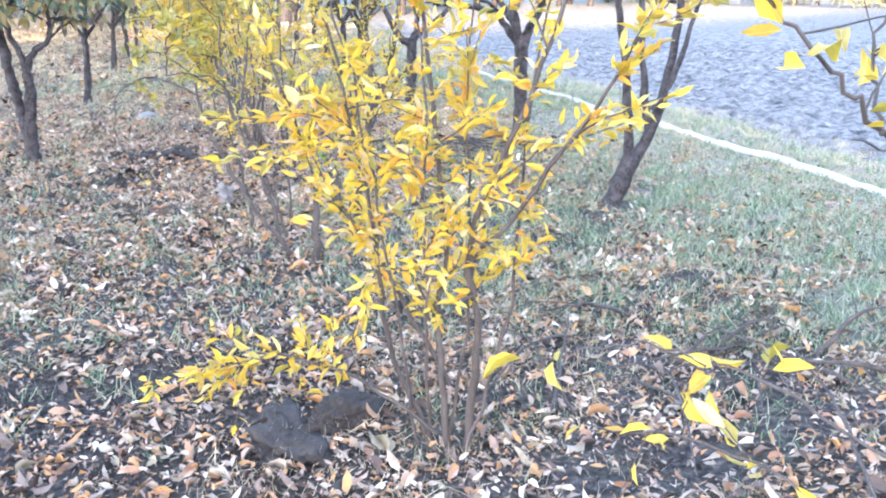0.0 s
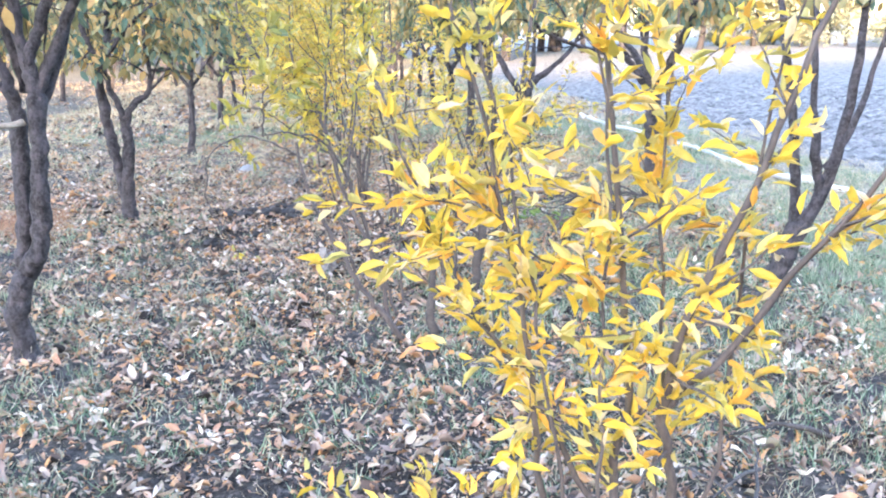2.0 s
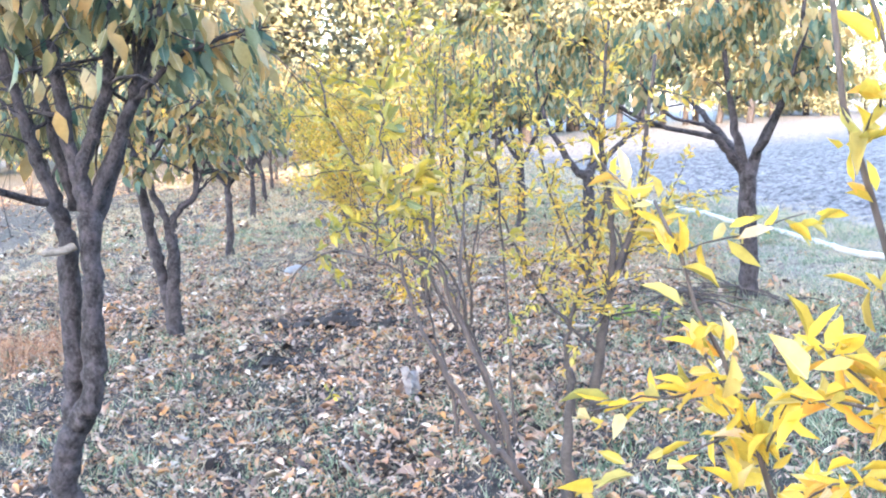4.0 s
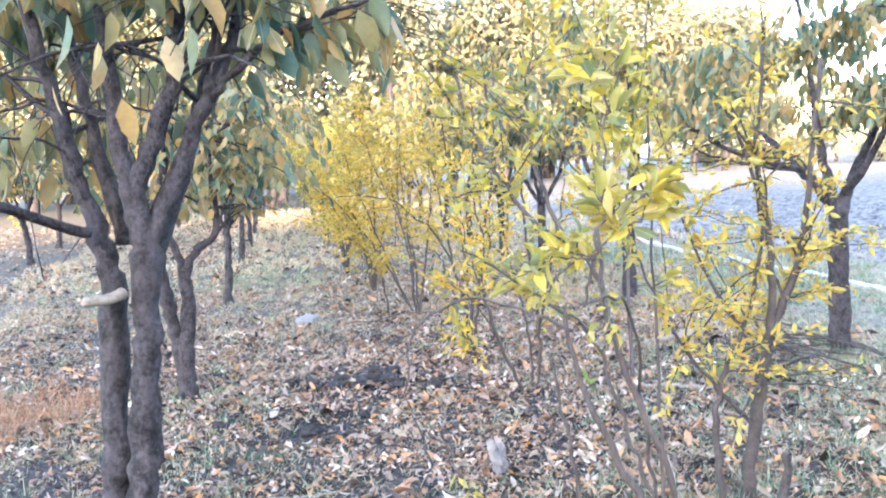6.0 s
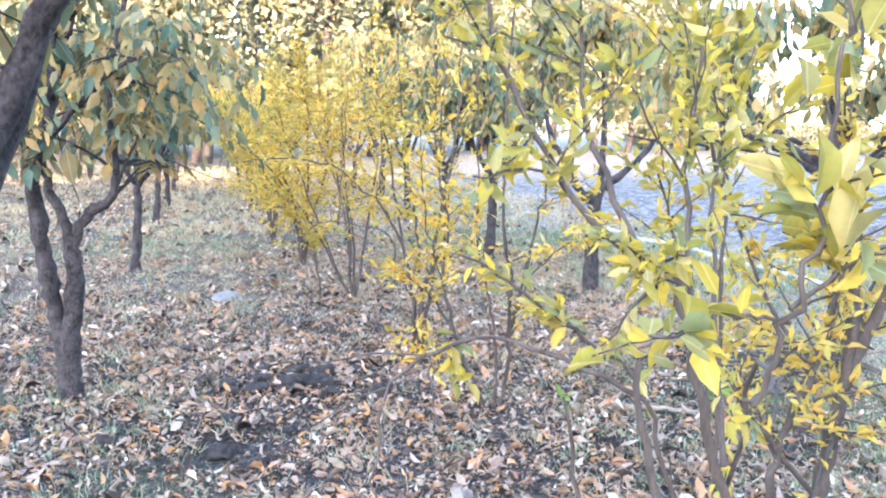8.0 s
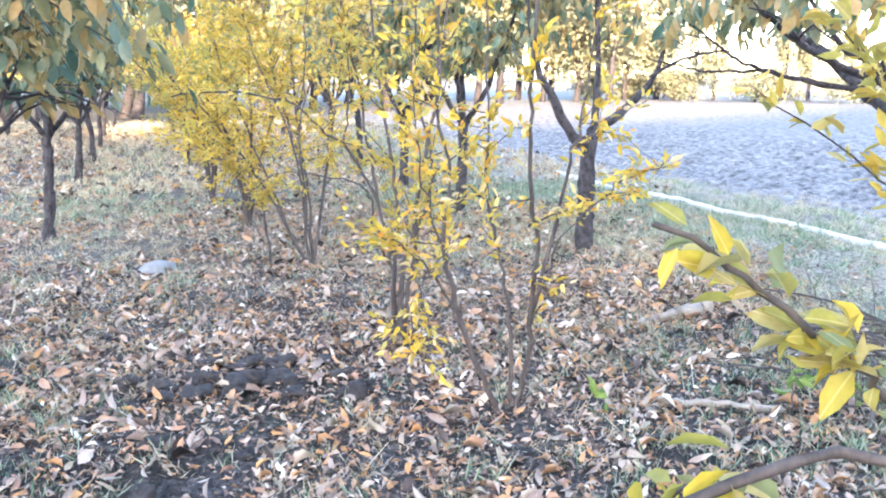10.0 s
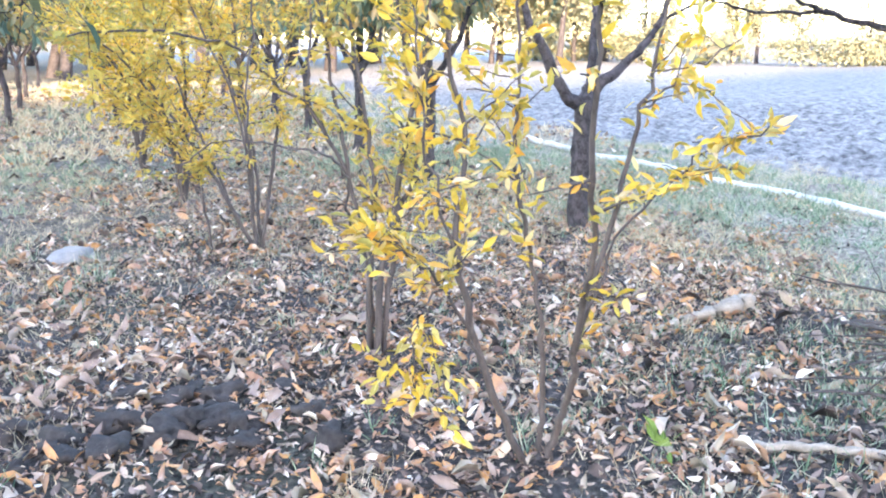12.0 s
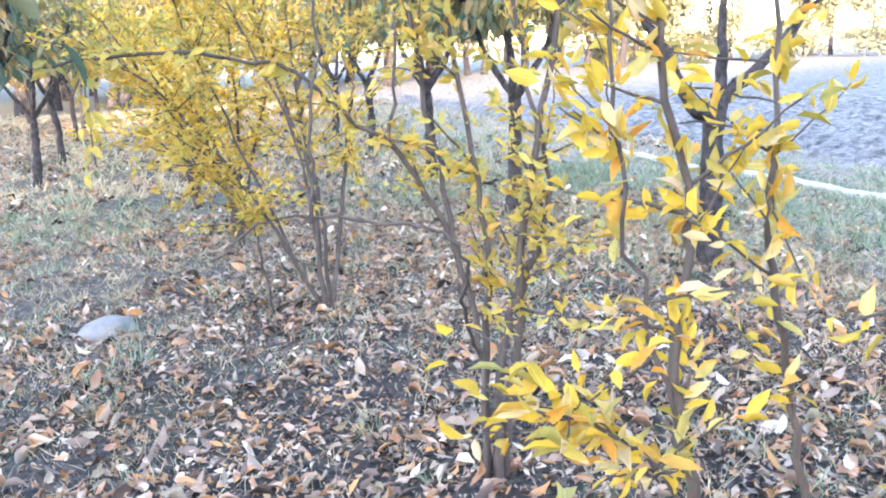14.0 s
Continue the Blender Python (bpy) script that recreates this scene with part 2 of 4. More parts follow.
def wave(x, y, scale, seed):
    """Smooth unevenness from a few turned sines, about -1 to 1."""
    r = np.random.default_rng(seed)
    out = 0
    for k in range(6):
        a, f, p = r.uniform(0, 6.28), scale * r.uniform(0.6, 1.9), r.uniform(0, 6.28)
        out = out + np.sin((x * math.cos(a) + y * math.sin(a)) * f + p)
    return out / 3.2


def height(x, y):
    """The ground's height."""
    x, y = np.asarray(x, float), np.asarray(y, float)
    near = np.exp(-((x - 1.5) / 40) ** 2 - ((y - 10) / 40) ** 2)
    z = 0.022 * wave(x, y, 1.6, 1) + 0.014 * wave(x, y, 5.5, 2) + 0.010 * wave(x, y, 17.0, 3)
    bank = 1 / (1 + np.exp((x + 2.6) * 5))
    z = z + bank * 0.10 * (0.7 + 0.5 * wave(x, y, 1.1, 4))
    ploughed = 1 / (1 + np.exp(-(x - 7.0) * 4))
    z = z + ploughed * (0.025 * wave(x * 0.6 - y * 0.3, y + x * 0.35, 2.4, 5) + 0.035 * wave(x, y, 11.0, 6) + 0.03 * wave(x, y, 23.0, 7) - 0.04)
    z = z + 0.07 * np.exp(-((x - 6.35) / 0.35) ** 2)
    return z * near


def gz(x, y):
    return float(height(x, y))


LEAF_V = np.array([(0, 0, 0), (-0.5, 0.3, 0.10), (0, 0.3, 0), (0.5, 0.3, 0.10), (-0.42, 0.66, 0.08), (0, 0.66, -0.03), (0.42, 0.66, 0.08), (0, 1, -0.10)])
LEAF_T = np.array([(0, 2, 1), (0, 3, 2), (1, 2, 5), (1, 5, 4), (2, 3, 6), (2, 6, 5), (4, 5, 7), (5, 6, 7)])
CHIP_V = np.array([(0, 0, 0), (-0.5, 0.42, 0.10), (0.5, 0.55, 0.10), (0.1, 1, -0.12)])
CHIP_T = np.array([(0, 3, 1), (0, 2, 3)])
BLADE_V = np.array([(-0.5, 0, 0), (0.5, 0, 0), (-0.35, 0.5, 0.06), (0.35, 0.5, 0.06), (0, 1, 0.28)])
BLADE_T = np.array([(0, 1, 3), (0, 3, 2), (2, 3, 4)])


def frames_of(D, N):
    """Turns that lay a blade's length along D with its face towards N."""
    D = unit(D)
    X = unit(np.cross(D, N))
    return np.stack([X, D, np.cross(X, D)], -1)


def scattered(name, V, T, P, D, N, length, width, curl=None):
    """One mesh of many copies of a small shape."""
    n = len(P)
    R = frames_of(D, N)
    S = np.stack([width, length, length if curl is None else length * curl], -1)
    pts = np.einsum("nij,nvj->nvi", R, V[None] * S[:, None]) + np.asarray(P)[:, None]
    tri = T[None] + (np.arange(n) * len(V))[:, None, None]
    return raw_mesh(name, pts, tri)


def tube(pts, radii, seg=7, seed=0, lump=0.08):
    """Places and triangles of a limb: rings along a line, a little out of round."""
    pts, radii = np.asarray(pts, float), np.asarray(radii, float)
    r = np.random.default_rng(seed)
    tan = unit(np.gradient(pts, axis=0))
    side = np.array([1.0, 0.13, 0.07])
    rings, up = [], None
    ang = np.linspace(0, 2 * math.pi, seg, endpoint=False)
    out_of_round = r.standard_normal((len(pts) + 4, seg))
    out_of_round = sum(out_of_round[q:q + len(pts)] for q in range(5)) / 2.2
    for n, (p, t, rad) in enumerate(zip(pts, tan, radii)):
        u = unit(side - t * (side @ t))
        v = np.cross(t, u)
        rr = rad * (1 + lump * out_of_round[n])
        rings.append(p + rr[:, None] * (np.cos(ang)[:, None] * u + np.sin(ang)[:, None] * v))
    V = np.concatenate(rings + [pts[-1:] + tan[-1:] * radii[-1]])
    T = []
    for i in range(len(pts) - 1):
        for j in range(seg):
            a, b = i * seg + j, i * seg + (j + 1) % seg
            T += [(a, b, b + seg), (a, b + seg, a + seg)]
    last, top = (len(pts) - 1) * seg, len(pts) * seg
    T += [(last + j, last + (j + 1) % seg, top) for j in range(seg)]
    return V, np.array(T)


def joined(name, pieces):
    V, T, n = [], [], 0
    for v, t in pieces:
        V.append(v)
        T.append(t + n)
        n += len(v)
    return raw_mesh(name, np.concatenate(V), np.concatenate(T))


def smooth_line(pts, n, jitter, r):
    """A line through the given places, with n places a span, a little crooked."""
    pts = np.asarray(pts, float)
    s = np.linspace(0, len(pts) - 1, (len(pts) - 1) * n + 1)
    ext = np.concatenate([[2 * pts[0] - pts[1]], pts, [2 * pts[-1] - pts[-2]]])
    i = np.minimum(s.astype(int), len(pts) - 2)
    f = (s - i)[:, None]
    a, b, c, d = ext[i], ext[i + 1], ext[i + 2], ext[i + 3]
    out = 0.5 * (2 * b + (c - a) * f + (2 * a - 5 * b + 4 * c - d) * f**2 + (3 * b - a - 3 * c + d) * f**3)
    w = np.ones(len(out))
    w[0] = 0
    return out + jitter * w[:, None] * r.standard_normal(out.shape)


def spread(line, radii, r, count, reach, droop, start=0.3):
    """Side twigs off a limb: lines with their radii."""
    out = []
    tan = unit(np.gradient(line, axis=0))
    for k in range(count):
        s = r.uniform(start, 1.0) ** 0.8 * (len(line) - 1)
        i = int(min(s, len(line) - 2))
        p = line[i] + (line[i + 1] - line[i]) * (s - i)
        d = unit(tan[i] * r.uniform(0.3, 1.0) + 0.9 * r.standard_normal(3) * (1, 1, 0.6))
        L = reach * r.uniform(0.5, 1.2)
        q = [p, p + d * L * 0.5 + (0, 0, -droop * L * 0.15), p + d * L + (0, 0, -droop * L * 0.6)]
        ln = smooth_line(q, 3, 0.012 * L, r)
        rad = np.linspace(min(radii[i] * 0.55, 0.004 + 0.010 * L), 0.0016, len(ln))
        out.append((ln, rad))
    return out


# ---- ground, field ----
def axis(lo, hi, fine, outer):
    mid = np.arange(lo, hi + fine / 2, fine)
    steps = fine * 1.35 ** np.arange(1, 40)
    right = hi + np.cumsum(steps)
    right = np.append(right[right < outer], outer)
    left = lo - np.cumsum(steps)
    left = np.append(left[left > -outer], -outer)[::-1]
    return np.concatenate([left, mid, right])


gx, gy = axis(-5.0, 14.0, 0.09, 1800.0), axis(-1.0, 22.0, 0.09, 1800.0)
GX, GY = np.meshgrid(gx, gy)
GZ = height(GX, GY)
cols, rows_n = len(gx), len(gy)
I = np.arange(cols * rows_n).reshape(rows_n, cols)
quads = np.stack([I[:-1, :-1], I[:-1, 1:], I[1:, 1:], I[:-1, :-1], I[1:, 1:], I[1:, :-1]], -1).reshape(-1, 3)
ground = part("ground", raw_mesh("ground", np.stack([GX, GY, GZ], -1), quads), mat_ground)
tagged(ground, "bare grey-brown orchard soil running into a pale ploughed field", "ground", kind="structure")

# an unseen ridge added far behind the walk, so its shadow covers the orchard
bm = bmesh.new()
for i in range(81):
    u = -600 + 15 * i
    cx, cy = 0.91 * u, -150 + 0.41 * u
    top = 55.7 + 0.9 * math.sin(u * 0.05) + 0.6 * math.sin(u * 0.13 + 1)
    for off, z in ((-90, -1), (0, top), (60, -1)):
        bm.verts.new((cx - 0.41 * off, cy + 0.91 * off, z))
bm.verts.ensure_lookup_table()
for i in range(80):
    for j in range(2):
        a = i * 3 + j
        bm.faces.new([bm.verts[k] for k in (a, a + 3, a + 4, a + 1)])
ridge = tagged(part("backdrop", bm, mat_ridge), "unseen bare brown earth ridge added far behind the orchard to shade it", "hill", kind="structure")


# ---- plants ----
LANE_Y, LANE_X = (-1.0, 1.2, 2.5, 3.5, 4.9, 5.6, 7.5), (0.56, 0.27, -0.36, -0.32, -0.22, -0.14, 0.12)


def off_lane(P, base, clear=0.33):
    """Which places leave the trodden lane between the rows free."""
    x, y = P[:, 0] + base[0], P[:, 1] + base[1]
    return (np.abs(x - np.interp(y, LANE_Y, LANE_X)) > clear) | (y > 7.6)


def leaf_dirs(D, r, n, droop):
    """Ways in which n leaves point off twigs that run along D."""
    out = unit(np.asarray(D) * 0.8 + r.standard_normal((n, 3)) * (1, 1, 0.8) * 0.62)
    out[:, 2] -= droop
    return unit(out)


def fruit_tree(x, y, seed, stems=None, leaves=1500, size=0.085, top=2.9, thick=0.065, droop=1.1, group="orchard trees", label="", clear=1.15, singles=0, bare_zone=False):
    """An orchard tree: trunk, limbs opening like a vase, and a crown of hanging leaves."""
    r = np.random.default_rng(seed)
    root = thing("fruit_tree", (x, y, gz(x, y) - 0.03), label or "dark-barked orchard fruit tree with green and orange hanging leaves", "tree", group)
    if stems is None:
        a0 = r.uniform(0, 6.28)
        fork = np.array([0.05 * r.standard_normal(), 0.05 * r.standard_normal(), r.uniform(0.9, 1.05)])
        stems = [([(0, 0, 0), fork * (0.4, 0.4, 0.5) + (0.02, 0.01, 0), fork], thick, thick * 0.8, True)]
        for k in range(4):
            a = a0 + k * 1.57 + r.uniform(-0.35, 0.35)
            h = np.array([math.cos(a), math.sin(a), 0])
            tip = fork + h * r.uniform(0.6, 1.0) + (0, 0, r.uniform(1.0, top - 1.1))
            stems.append(([fork - (0, 0, 0.05), fork + h * 0.24 + (0, 0, 0.30), fork + h * 0.42 + (0, 0, 0.75), tip], thick * 0.55, 0.010, False))
    P, D = [], []
    for k, (pts, r0, r1, bare) in enumerate(stems):
        line = smooth_line(pts, 9 if bare else 6, 0.001 if bare and k > 1 else 0.005, r)
        stub = bare and k > 1
        rad = np.linspace(r0, r1, len(line)) * (1 + (0.0 if stub else 0.07) * np.sin(np.arange(len(line)) * 0.9 + seed + k))
        if bare and k == 0:
            rad[:4] *= (1.4, 1.2, 1.1, 1.04)
        pieces = [tube(line, rad, 12, seed * 31 + k, 0.02 if stub else 0.07)]
        if not bare:
            side = spread(line, rad, r, 10, 0.66, min(droop, 1.3) * 0.5, 0.3)
            for ln, rd in list(side):
                side += spread(ln, rd, r, 2, 0.36, min(droop, 1.3) * 0.7, 0.2)
            side = [(ln, rd) for ln, rd in side if ln[:, 2].min() > clear - 0.05 and (off_lane(ln, (x, y), 0.45) | (ln[:, 2] > 1.85)).all()]
            for ln, rd in side:
                pieces.append(tube(ln, rd, 4, seed + k, 0.05))
            P += [ln[1:] for ln, rd in side] + [line[len(line) // 2:]]
            D += [np.gradient(ln, axis=0)[1:] for ln, rd in side] + [np.gradient(line, axis=0)[len(line) // 2:]]
        part("trunk" if bare and k < 2 else "limb", joined("limb", pieces), mat_palewood if bare and k > 1 else mat_bark, root, "sawn pale branch stub" if bare and k > 1 else "")
    P, D = np.concatenate(P), np.concatenate(D)
    keep = P[:, 2] > clear
    P, D = P[keep], D[keep]
    pick = r.integers(0, len(P), leaves)
    d = leaf_dirs(unit(D[pick]), r, leaves, droop)
    L = size * r.uniform(0.65, 1.3, leaves)
    pos = P[pick] + 0.05 * r.standard_normal((leaves, 3))
    ok = (pos[:, 2] - 0.1 > clear + 0.55 * r.random(leaves) ** 2) & (off_lane(pos, (x, y), 0.5) | (pos[:, 2] > 2.0))
    if bare_zone:
        ok &= ((np.hypot(pos[:, 0] - 0.2, pos[:, 1]) > 0.42) | (pos[:, 2] > 2.2)) & (pos[:, 0] < 1.0)
    pos, d, L, nrm = pos[ok], d[ok], L[ok], r.standard_normal((leaves, 3))[ok] + (0, 0, 0.4)
    s = slice(singles, None)
    me = scattered("crown", LEAF_V, LEAF_T, pos[s], d[s], nrm[s], L[s], L[s] * 0.42, r.uniform(0.2, 1.6, len(L))[s])
    crown = tagged(part("crown", me, mat_crown, root), kind="stuff")
    if singles:
        R = frames_of(d, nrm)
        kinds = [raw_mesh("leaf", LEAF_V * (0.42, 1, 0.4 + 0.4 * q), LEAF_T) for q in range(4)]
        for me in kinds:
            me.materials.append(mat_crown_one)
        for i in range(min(singles, len(L))):
            ob = new("leaf", kinds[i % 4])
            ob.parent = crown
            ob.matrix_basis = Matrix.Translation(pos[i]) @ Matrix([list(map(float, row)) for row in R[i]]).to_4x4() @ Matrix.Scale(float(L[i]), 4)
    return root


VARIANTS = []
for k in range(6):
    v = LEAF_V * (0.34 + 0.05 * (k % 3), 1, 0.5 + 0.35 * k)
    v[:, 0] += 0.05 * (k - 2.5) * v[:, 1] ** 2
    VARIANTS.append(v)


def shrub(x, y, seed, stems, palette, label, leaves=600, singles=0, size=0.085, twigs=6, reach=0.4, droop=0.1, low=0.15, wood=None, group="yellow shrubs", width=0.36, name="shrub", start=0.25):
    """A many-stemmed shrub. stems: lines in metres from the base, with their radius at the foot."""
    one, many = palette
    r = np.random.default_rng(seed)
    root = thing(name, (x, y, gz(x, y) - 0.02), label, "shrub", group)
    P, D, O, wood_parts = [], [], [], []
    for k, (pts, r0, dense) in enumerate(stems):
        line = smooth_line(pts, 6, 0.006, r)
        rad = np.linspace(r0, max(0.0024, r0 * 0.34), len(line))
        pieces = [tube(line, rad, 7, seed * 17 + k, 0.06)]
        side = spread(line, rad, r, int(round(twigs * dense)), reach, droop, start)
        for ln, rd in side:
            pieces.append(tube(ln, rd, 4, seed + k, 0.05))
        wood_parts.append(part("stem", joined("stem", pieces), wood or mat_twig, root))
        if dense:
            before = sum(map(len, P))
            P += [ln for ln, rd in side] + [line[int(len(line) * 0.45):]]
            D += [np.gradient(ln, axis=0) for ln, rd in side] + [np.gradient(line, axis=0)[int(len(line) * 0.45):]]
            O += [k] * (sum(map(len, P)) - before)
    if not leaves:
        return root
    P, D = np.concatenate(P), np.concatenate(D)
    keep = (P[:, 2] > low) & off_lane(P, (x, y))
    P, D, O = P[keep], D[keep], np.array(O)[keep]
    pick = r.integers(0, len(P), leaves)
    pos = P[pick] + 0.012 * r.standard_normal((leaves, 3))
    d = leaf_dirs(unit(D[pick]), r, leaves, droop)
    nrm = r.standard_normal((leaves, 3)) + (0, 0, 0.8)
    L = size * r.uniform(0.55, 1.25, leaves)
    R = frames_of(d, nrm)
    meshes = []
    for v in VARIANTS:
        me = raw_mesh("leaf", v, LEAF_T)
        me.materials.append(one)
        meshes.append(me)
    for i in range(min(singles, leaves)):
        ob = new("leaf", meshes[i % 6])
        ob.parent = wood_parts[O[pick[i]]]
        ob.matrix_basis = Matrix.Translation(pos[i]) @ Matrix([list(map(float, row)) for row in R[i]]).to_4x4() @ Matrix.Scale(float(L[i]), 4)
    if leaves > singles:
        s = slice(singles, None)
        me = scattered("foliage", LEAF_V, LEAF_T, pos[s], d[s], nrm[s], L[s], L[s] * width, r.uniform(0.3, 1.9, leaves)[s])
        tagged(part("foliage", me, many, root), kind="stuff")
    return root


YEL, LEM, GOL = (mat_yellow_one, mat_yellow), (mat_lemon_one, mat_lemon), (mat_gold_one, mat_gold)

# orchard rows
NEAR_LIMBS = [
    ([(0, 0, 0), (-0.02, 0, 0.30), (0.02, 0, 0.47), (0.13, 0, 0.66), (0.18, 0, 1.05), (0.21, 0, 1.42)], 0.062, 0.044, True),
    ([(0.0, 0.03, 0.36), (0.03, 0.05, 0.58), (0.06, 0.06, 0.8), (0.09, 0.06, 1.36)], 0.050, 0.042, True),
    ([(0.21, 0, 1.36), (0.20, 0, 1.52), (0.16, 0, 1.70), (0.14, 0.02, 2.12), (0.10, 0.05, 3.0)], 0.044, 0.016, False),
    ([(0.18, 0, 1.60), (0.28, 0.0, 1.81), (0.36, 0.02, 2.12), (0.42, 0.1, 3.0)], 0.034, 0.014, False),
    ([(0.21, 0, 1.46), (0.31, 0.02, 1.63), (0.43, 0.04, 1.91), (0.53, 0.08, 2.12), (0.7, 0.15, 2.8)], 0.036, 0.012, False),
    ([(0.14, -0.02, 1.31), (0.10, -0.07, 1.30), (0.04, -0.11, 1.30)], 0.018, 0.016, True),
    ([(0.09, 0.06, 1.34), (0.05, 0.06, 1.55), (0.0, 0.04, 1.76), (-0.06, 0.02, 2.10), (-0.2, 0, 2.8)], 0.038, 0.013, False),
    ([(0.13, 0.10, 1.45), (0.06, 0.14, 1.85), (-0.02, 0.2, 2.25), (-0.1, 0.3, 2.8)], 0.026, 0.010, False),
    ([(0.22, 0.06, 1.40), (0.36, 0.12, 1.75), (0.43, 0.17, 2.0), (0.56, 0.2, 2.35), (0.7, 0.3, 2.9)], 0.027, 0.010, False),
    ([(0.40, 0.04, 1.86), (0.54, 0.0, 1.98), (0.68, -0.05, 2.08), (0.95, -0.1, 2.16)], 0.016, 0.006, False),
    ([(0.05, -0.02, 1.5), (-0.2, -0.35, 1.62), (-0.5, -0.55, 1.5), (-0.75, -0.7, 1.32)], 0.018, 0.006, False),
]
fruit_tree(-1.0, 5.22, 11, NEAR_LIMBS, leaves=2000, size=0.118, droop=1.9, clear=1.42, singles=290, bare_zone=True, label="double-trunked dark orchard tree with a crooked foot and sawn branch stub")
fruit_tree(-1.13, 8.86, 12, [
    ([(0, 0, 0), (0.01, 0, 0.35), (0.05, 0, 0.73), (0.05, 0, 0.98)], 0.066, 0.046, True),
    ([(-0.01, 0.02, 0.16), (-0.05, 0.02, 0.48), (-0.11, 0.02, 0.90), (-0.15, 0.02, 1.28)], 0.052, 0.046, True),
    ([(0.05, 0, 0.95), (0.15, 0, 1.12), (0.27, 0, 1.21), (0.30, 0, 1.42), (0.28, 0, 1.72), (0.4, 0.1, 2.5)], 0.034, 0.012, False),
    ([(0.05, 0, 0.95), (-0.04, -0.02, 1.22), (-0.09, -0.02, 1.45), (-0.02, 0, 1.9), (0.05, 0, 2.6)], 0.032, 0.012, False),
    ([(-0.15, 0.02, 1.24), (-0.17, 0.02, 1.52), (-0.3, 0.05, 1.95), (-0.5, 0.1, 2.7)], 0.042, 0.012, False),
    ([(0.06, 0, 0.93), (0.11, -0.02, 0.92), (0.14, -0.03, 0.98)], 0.012, 0.008, True),
    ([(-0.16, 0.02, 1.4), (0.05, -0.2, 1.62), (0.4, -0.3, 1.95), (0.8, -0.4, 2.1)], 0.025, 0.007, False),
    ([(-0.16, 0.02, 1.40), (0.02, 0.1, 1.9), (0.15, 0.3, 2.8)], 0.034, 0.012, False),
], leaves=1700, size=0.105, droop=1.2, clear=1.25, label="dark orchard tree splitting low into two leaning trunks")
for k, (x, y) in enumerate([(-1.1, 13.28), (-1.16, 18.3), (-1.07, 21.1), (-1.1, 24.6), (-1.15, 28.2), (-1.0, 32.0)]):
    fruit_tree(x, y, 20 + k, leaves=2800, size=0.105, thick=0.05, clear=1.25, top=3.5, droop=1.3)
fruit_tree(3.62, 5.75, 31, [
    ([(-0.06, 0, 0), (0.02, 0, 0.22), (0.12, 0, 0.45)], 0.075, 0.068, True),
    ([(0.10, 0, 0.38), (0.06, 0, 0.75), (0.02, 0.02, 1.2), (-0.10, 0.05, 1.9)], 0.044, 0.02, False),
    ([(0.10, 0, 0.38), (0.26, 0, 0.66), (0.40, 0, 1.2), (0.52, 0.05, 2.2)], 0.052, 0.02, False),
    ([(0.24, 0, 0.66), (0.16, -0.05, 0.95), (0.1, -0.05, 1.5), (0.12, 0, 2.3)], 0.034, 0.014, False),
    ([(0.27, 0, 0.8), (0.45, -0.05, 1.2), (0.66, 0, 1.9)], 0.03, 0.012, False),
], leaves=900, size=0.11, clear=1.75, label="dark orchard tree parting near the ground into leaning stems")
fruit_tree(3.78, 8.45, 41, [
    ([(0, 0, 0), (-0.01, 0, 0.6), (-0.01, 0, 1.14)], 0.080, 0.070, True),
    ([(-0.01, 0, 1.08), (-0.2, -0.03, 1.32), (-0.36, -0.06, 1.46), (-0.85, -0.15, 1.58), (-1.3, -0.2, 1.8)], 0.042, 0.010, False),
    ([(-0.01, 0, 1.10), (-0.08, 0.05, 1.42), (-0.11, 0.1, 1.76), (-0.2, 0.2, 2.8)], 0.052, 0.014, False),
    ([(-0.01, 0, 1.10), (0.12, 0.03, 1.35), (0.30, 0.05, 1.64), (0.5, 0.1, 2.1), (0.6, 0.1, 2.9)], 0.052, 0.012, False),
    ([(0.05, 0, 1.25), (0.1, -0.3, 1.6), (0.2, -0.6, 2.3)], 0.036, 0.010, False),
    ([(-0.22, -0.03, 1.33), (-0.35, 0.0, 1.53), (-0.75, -0.1, 1.66), (-1.0, -0.1, 1.95)], 0.024, 0.008, False),
    ([(0.0, 0.02, 1.10), (0.02, 0.28, 1.28), (0.0, 0.55, 1.45), (-0.08, 0.75, 1.64), (-0.12, 1.0, 1.85), (-0.2, 1.2, 2.5)], 0.046, 0.012, False),
    ([(0.0, 0.52, 1.42), (-0.25, 0.72, 1.48), (-0.54, 0.75, 1.55), (-0.74, 0.75, 1.62), (-1.0, 0.8, 1.8)], 0.018, 0.005, False),
    ([(-0.45, 0.75, 1.54), (-0.75, 0.76, 1.53), (-1.0, 0.76, 1.55), (-1.3, 0.76, 1.6)], 0.010, 0.004, False),
], leaves=3600, size=0.11, droop=1.6, clear=1.66, label="sturdy orchard tree with low spreading limbs and dark green leaves")
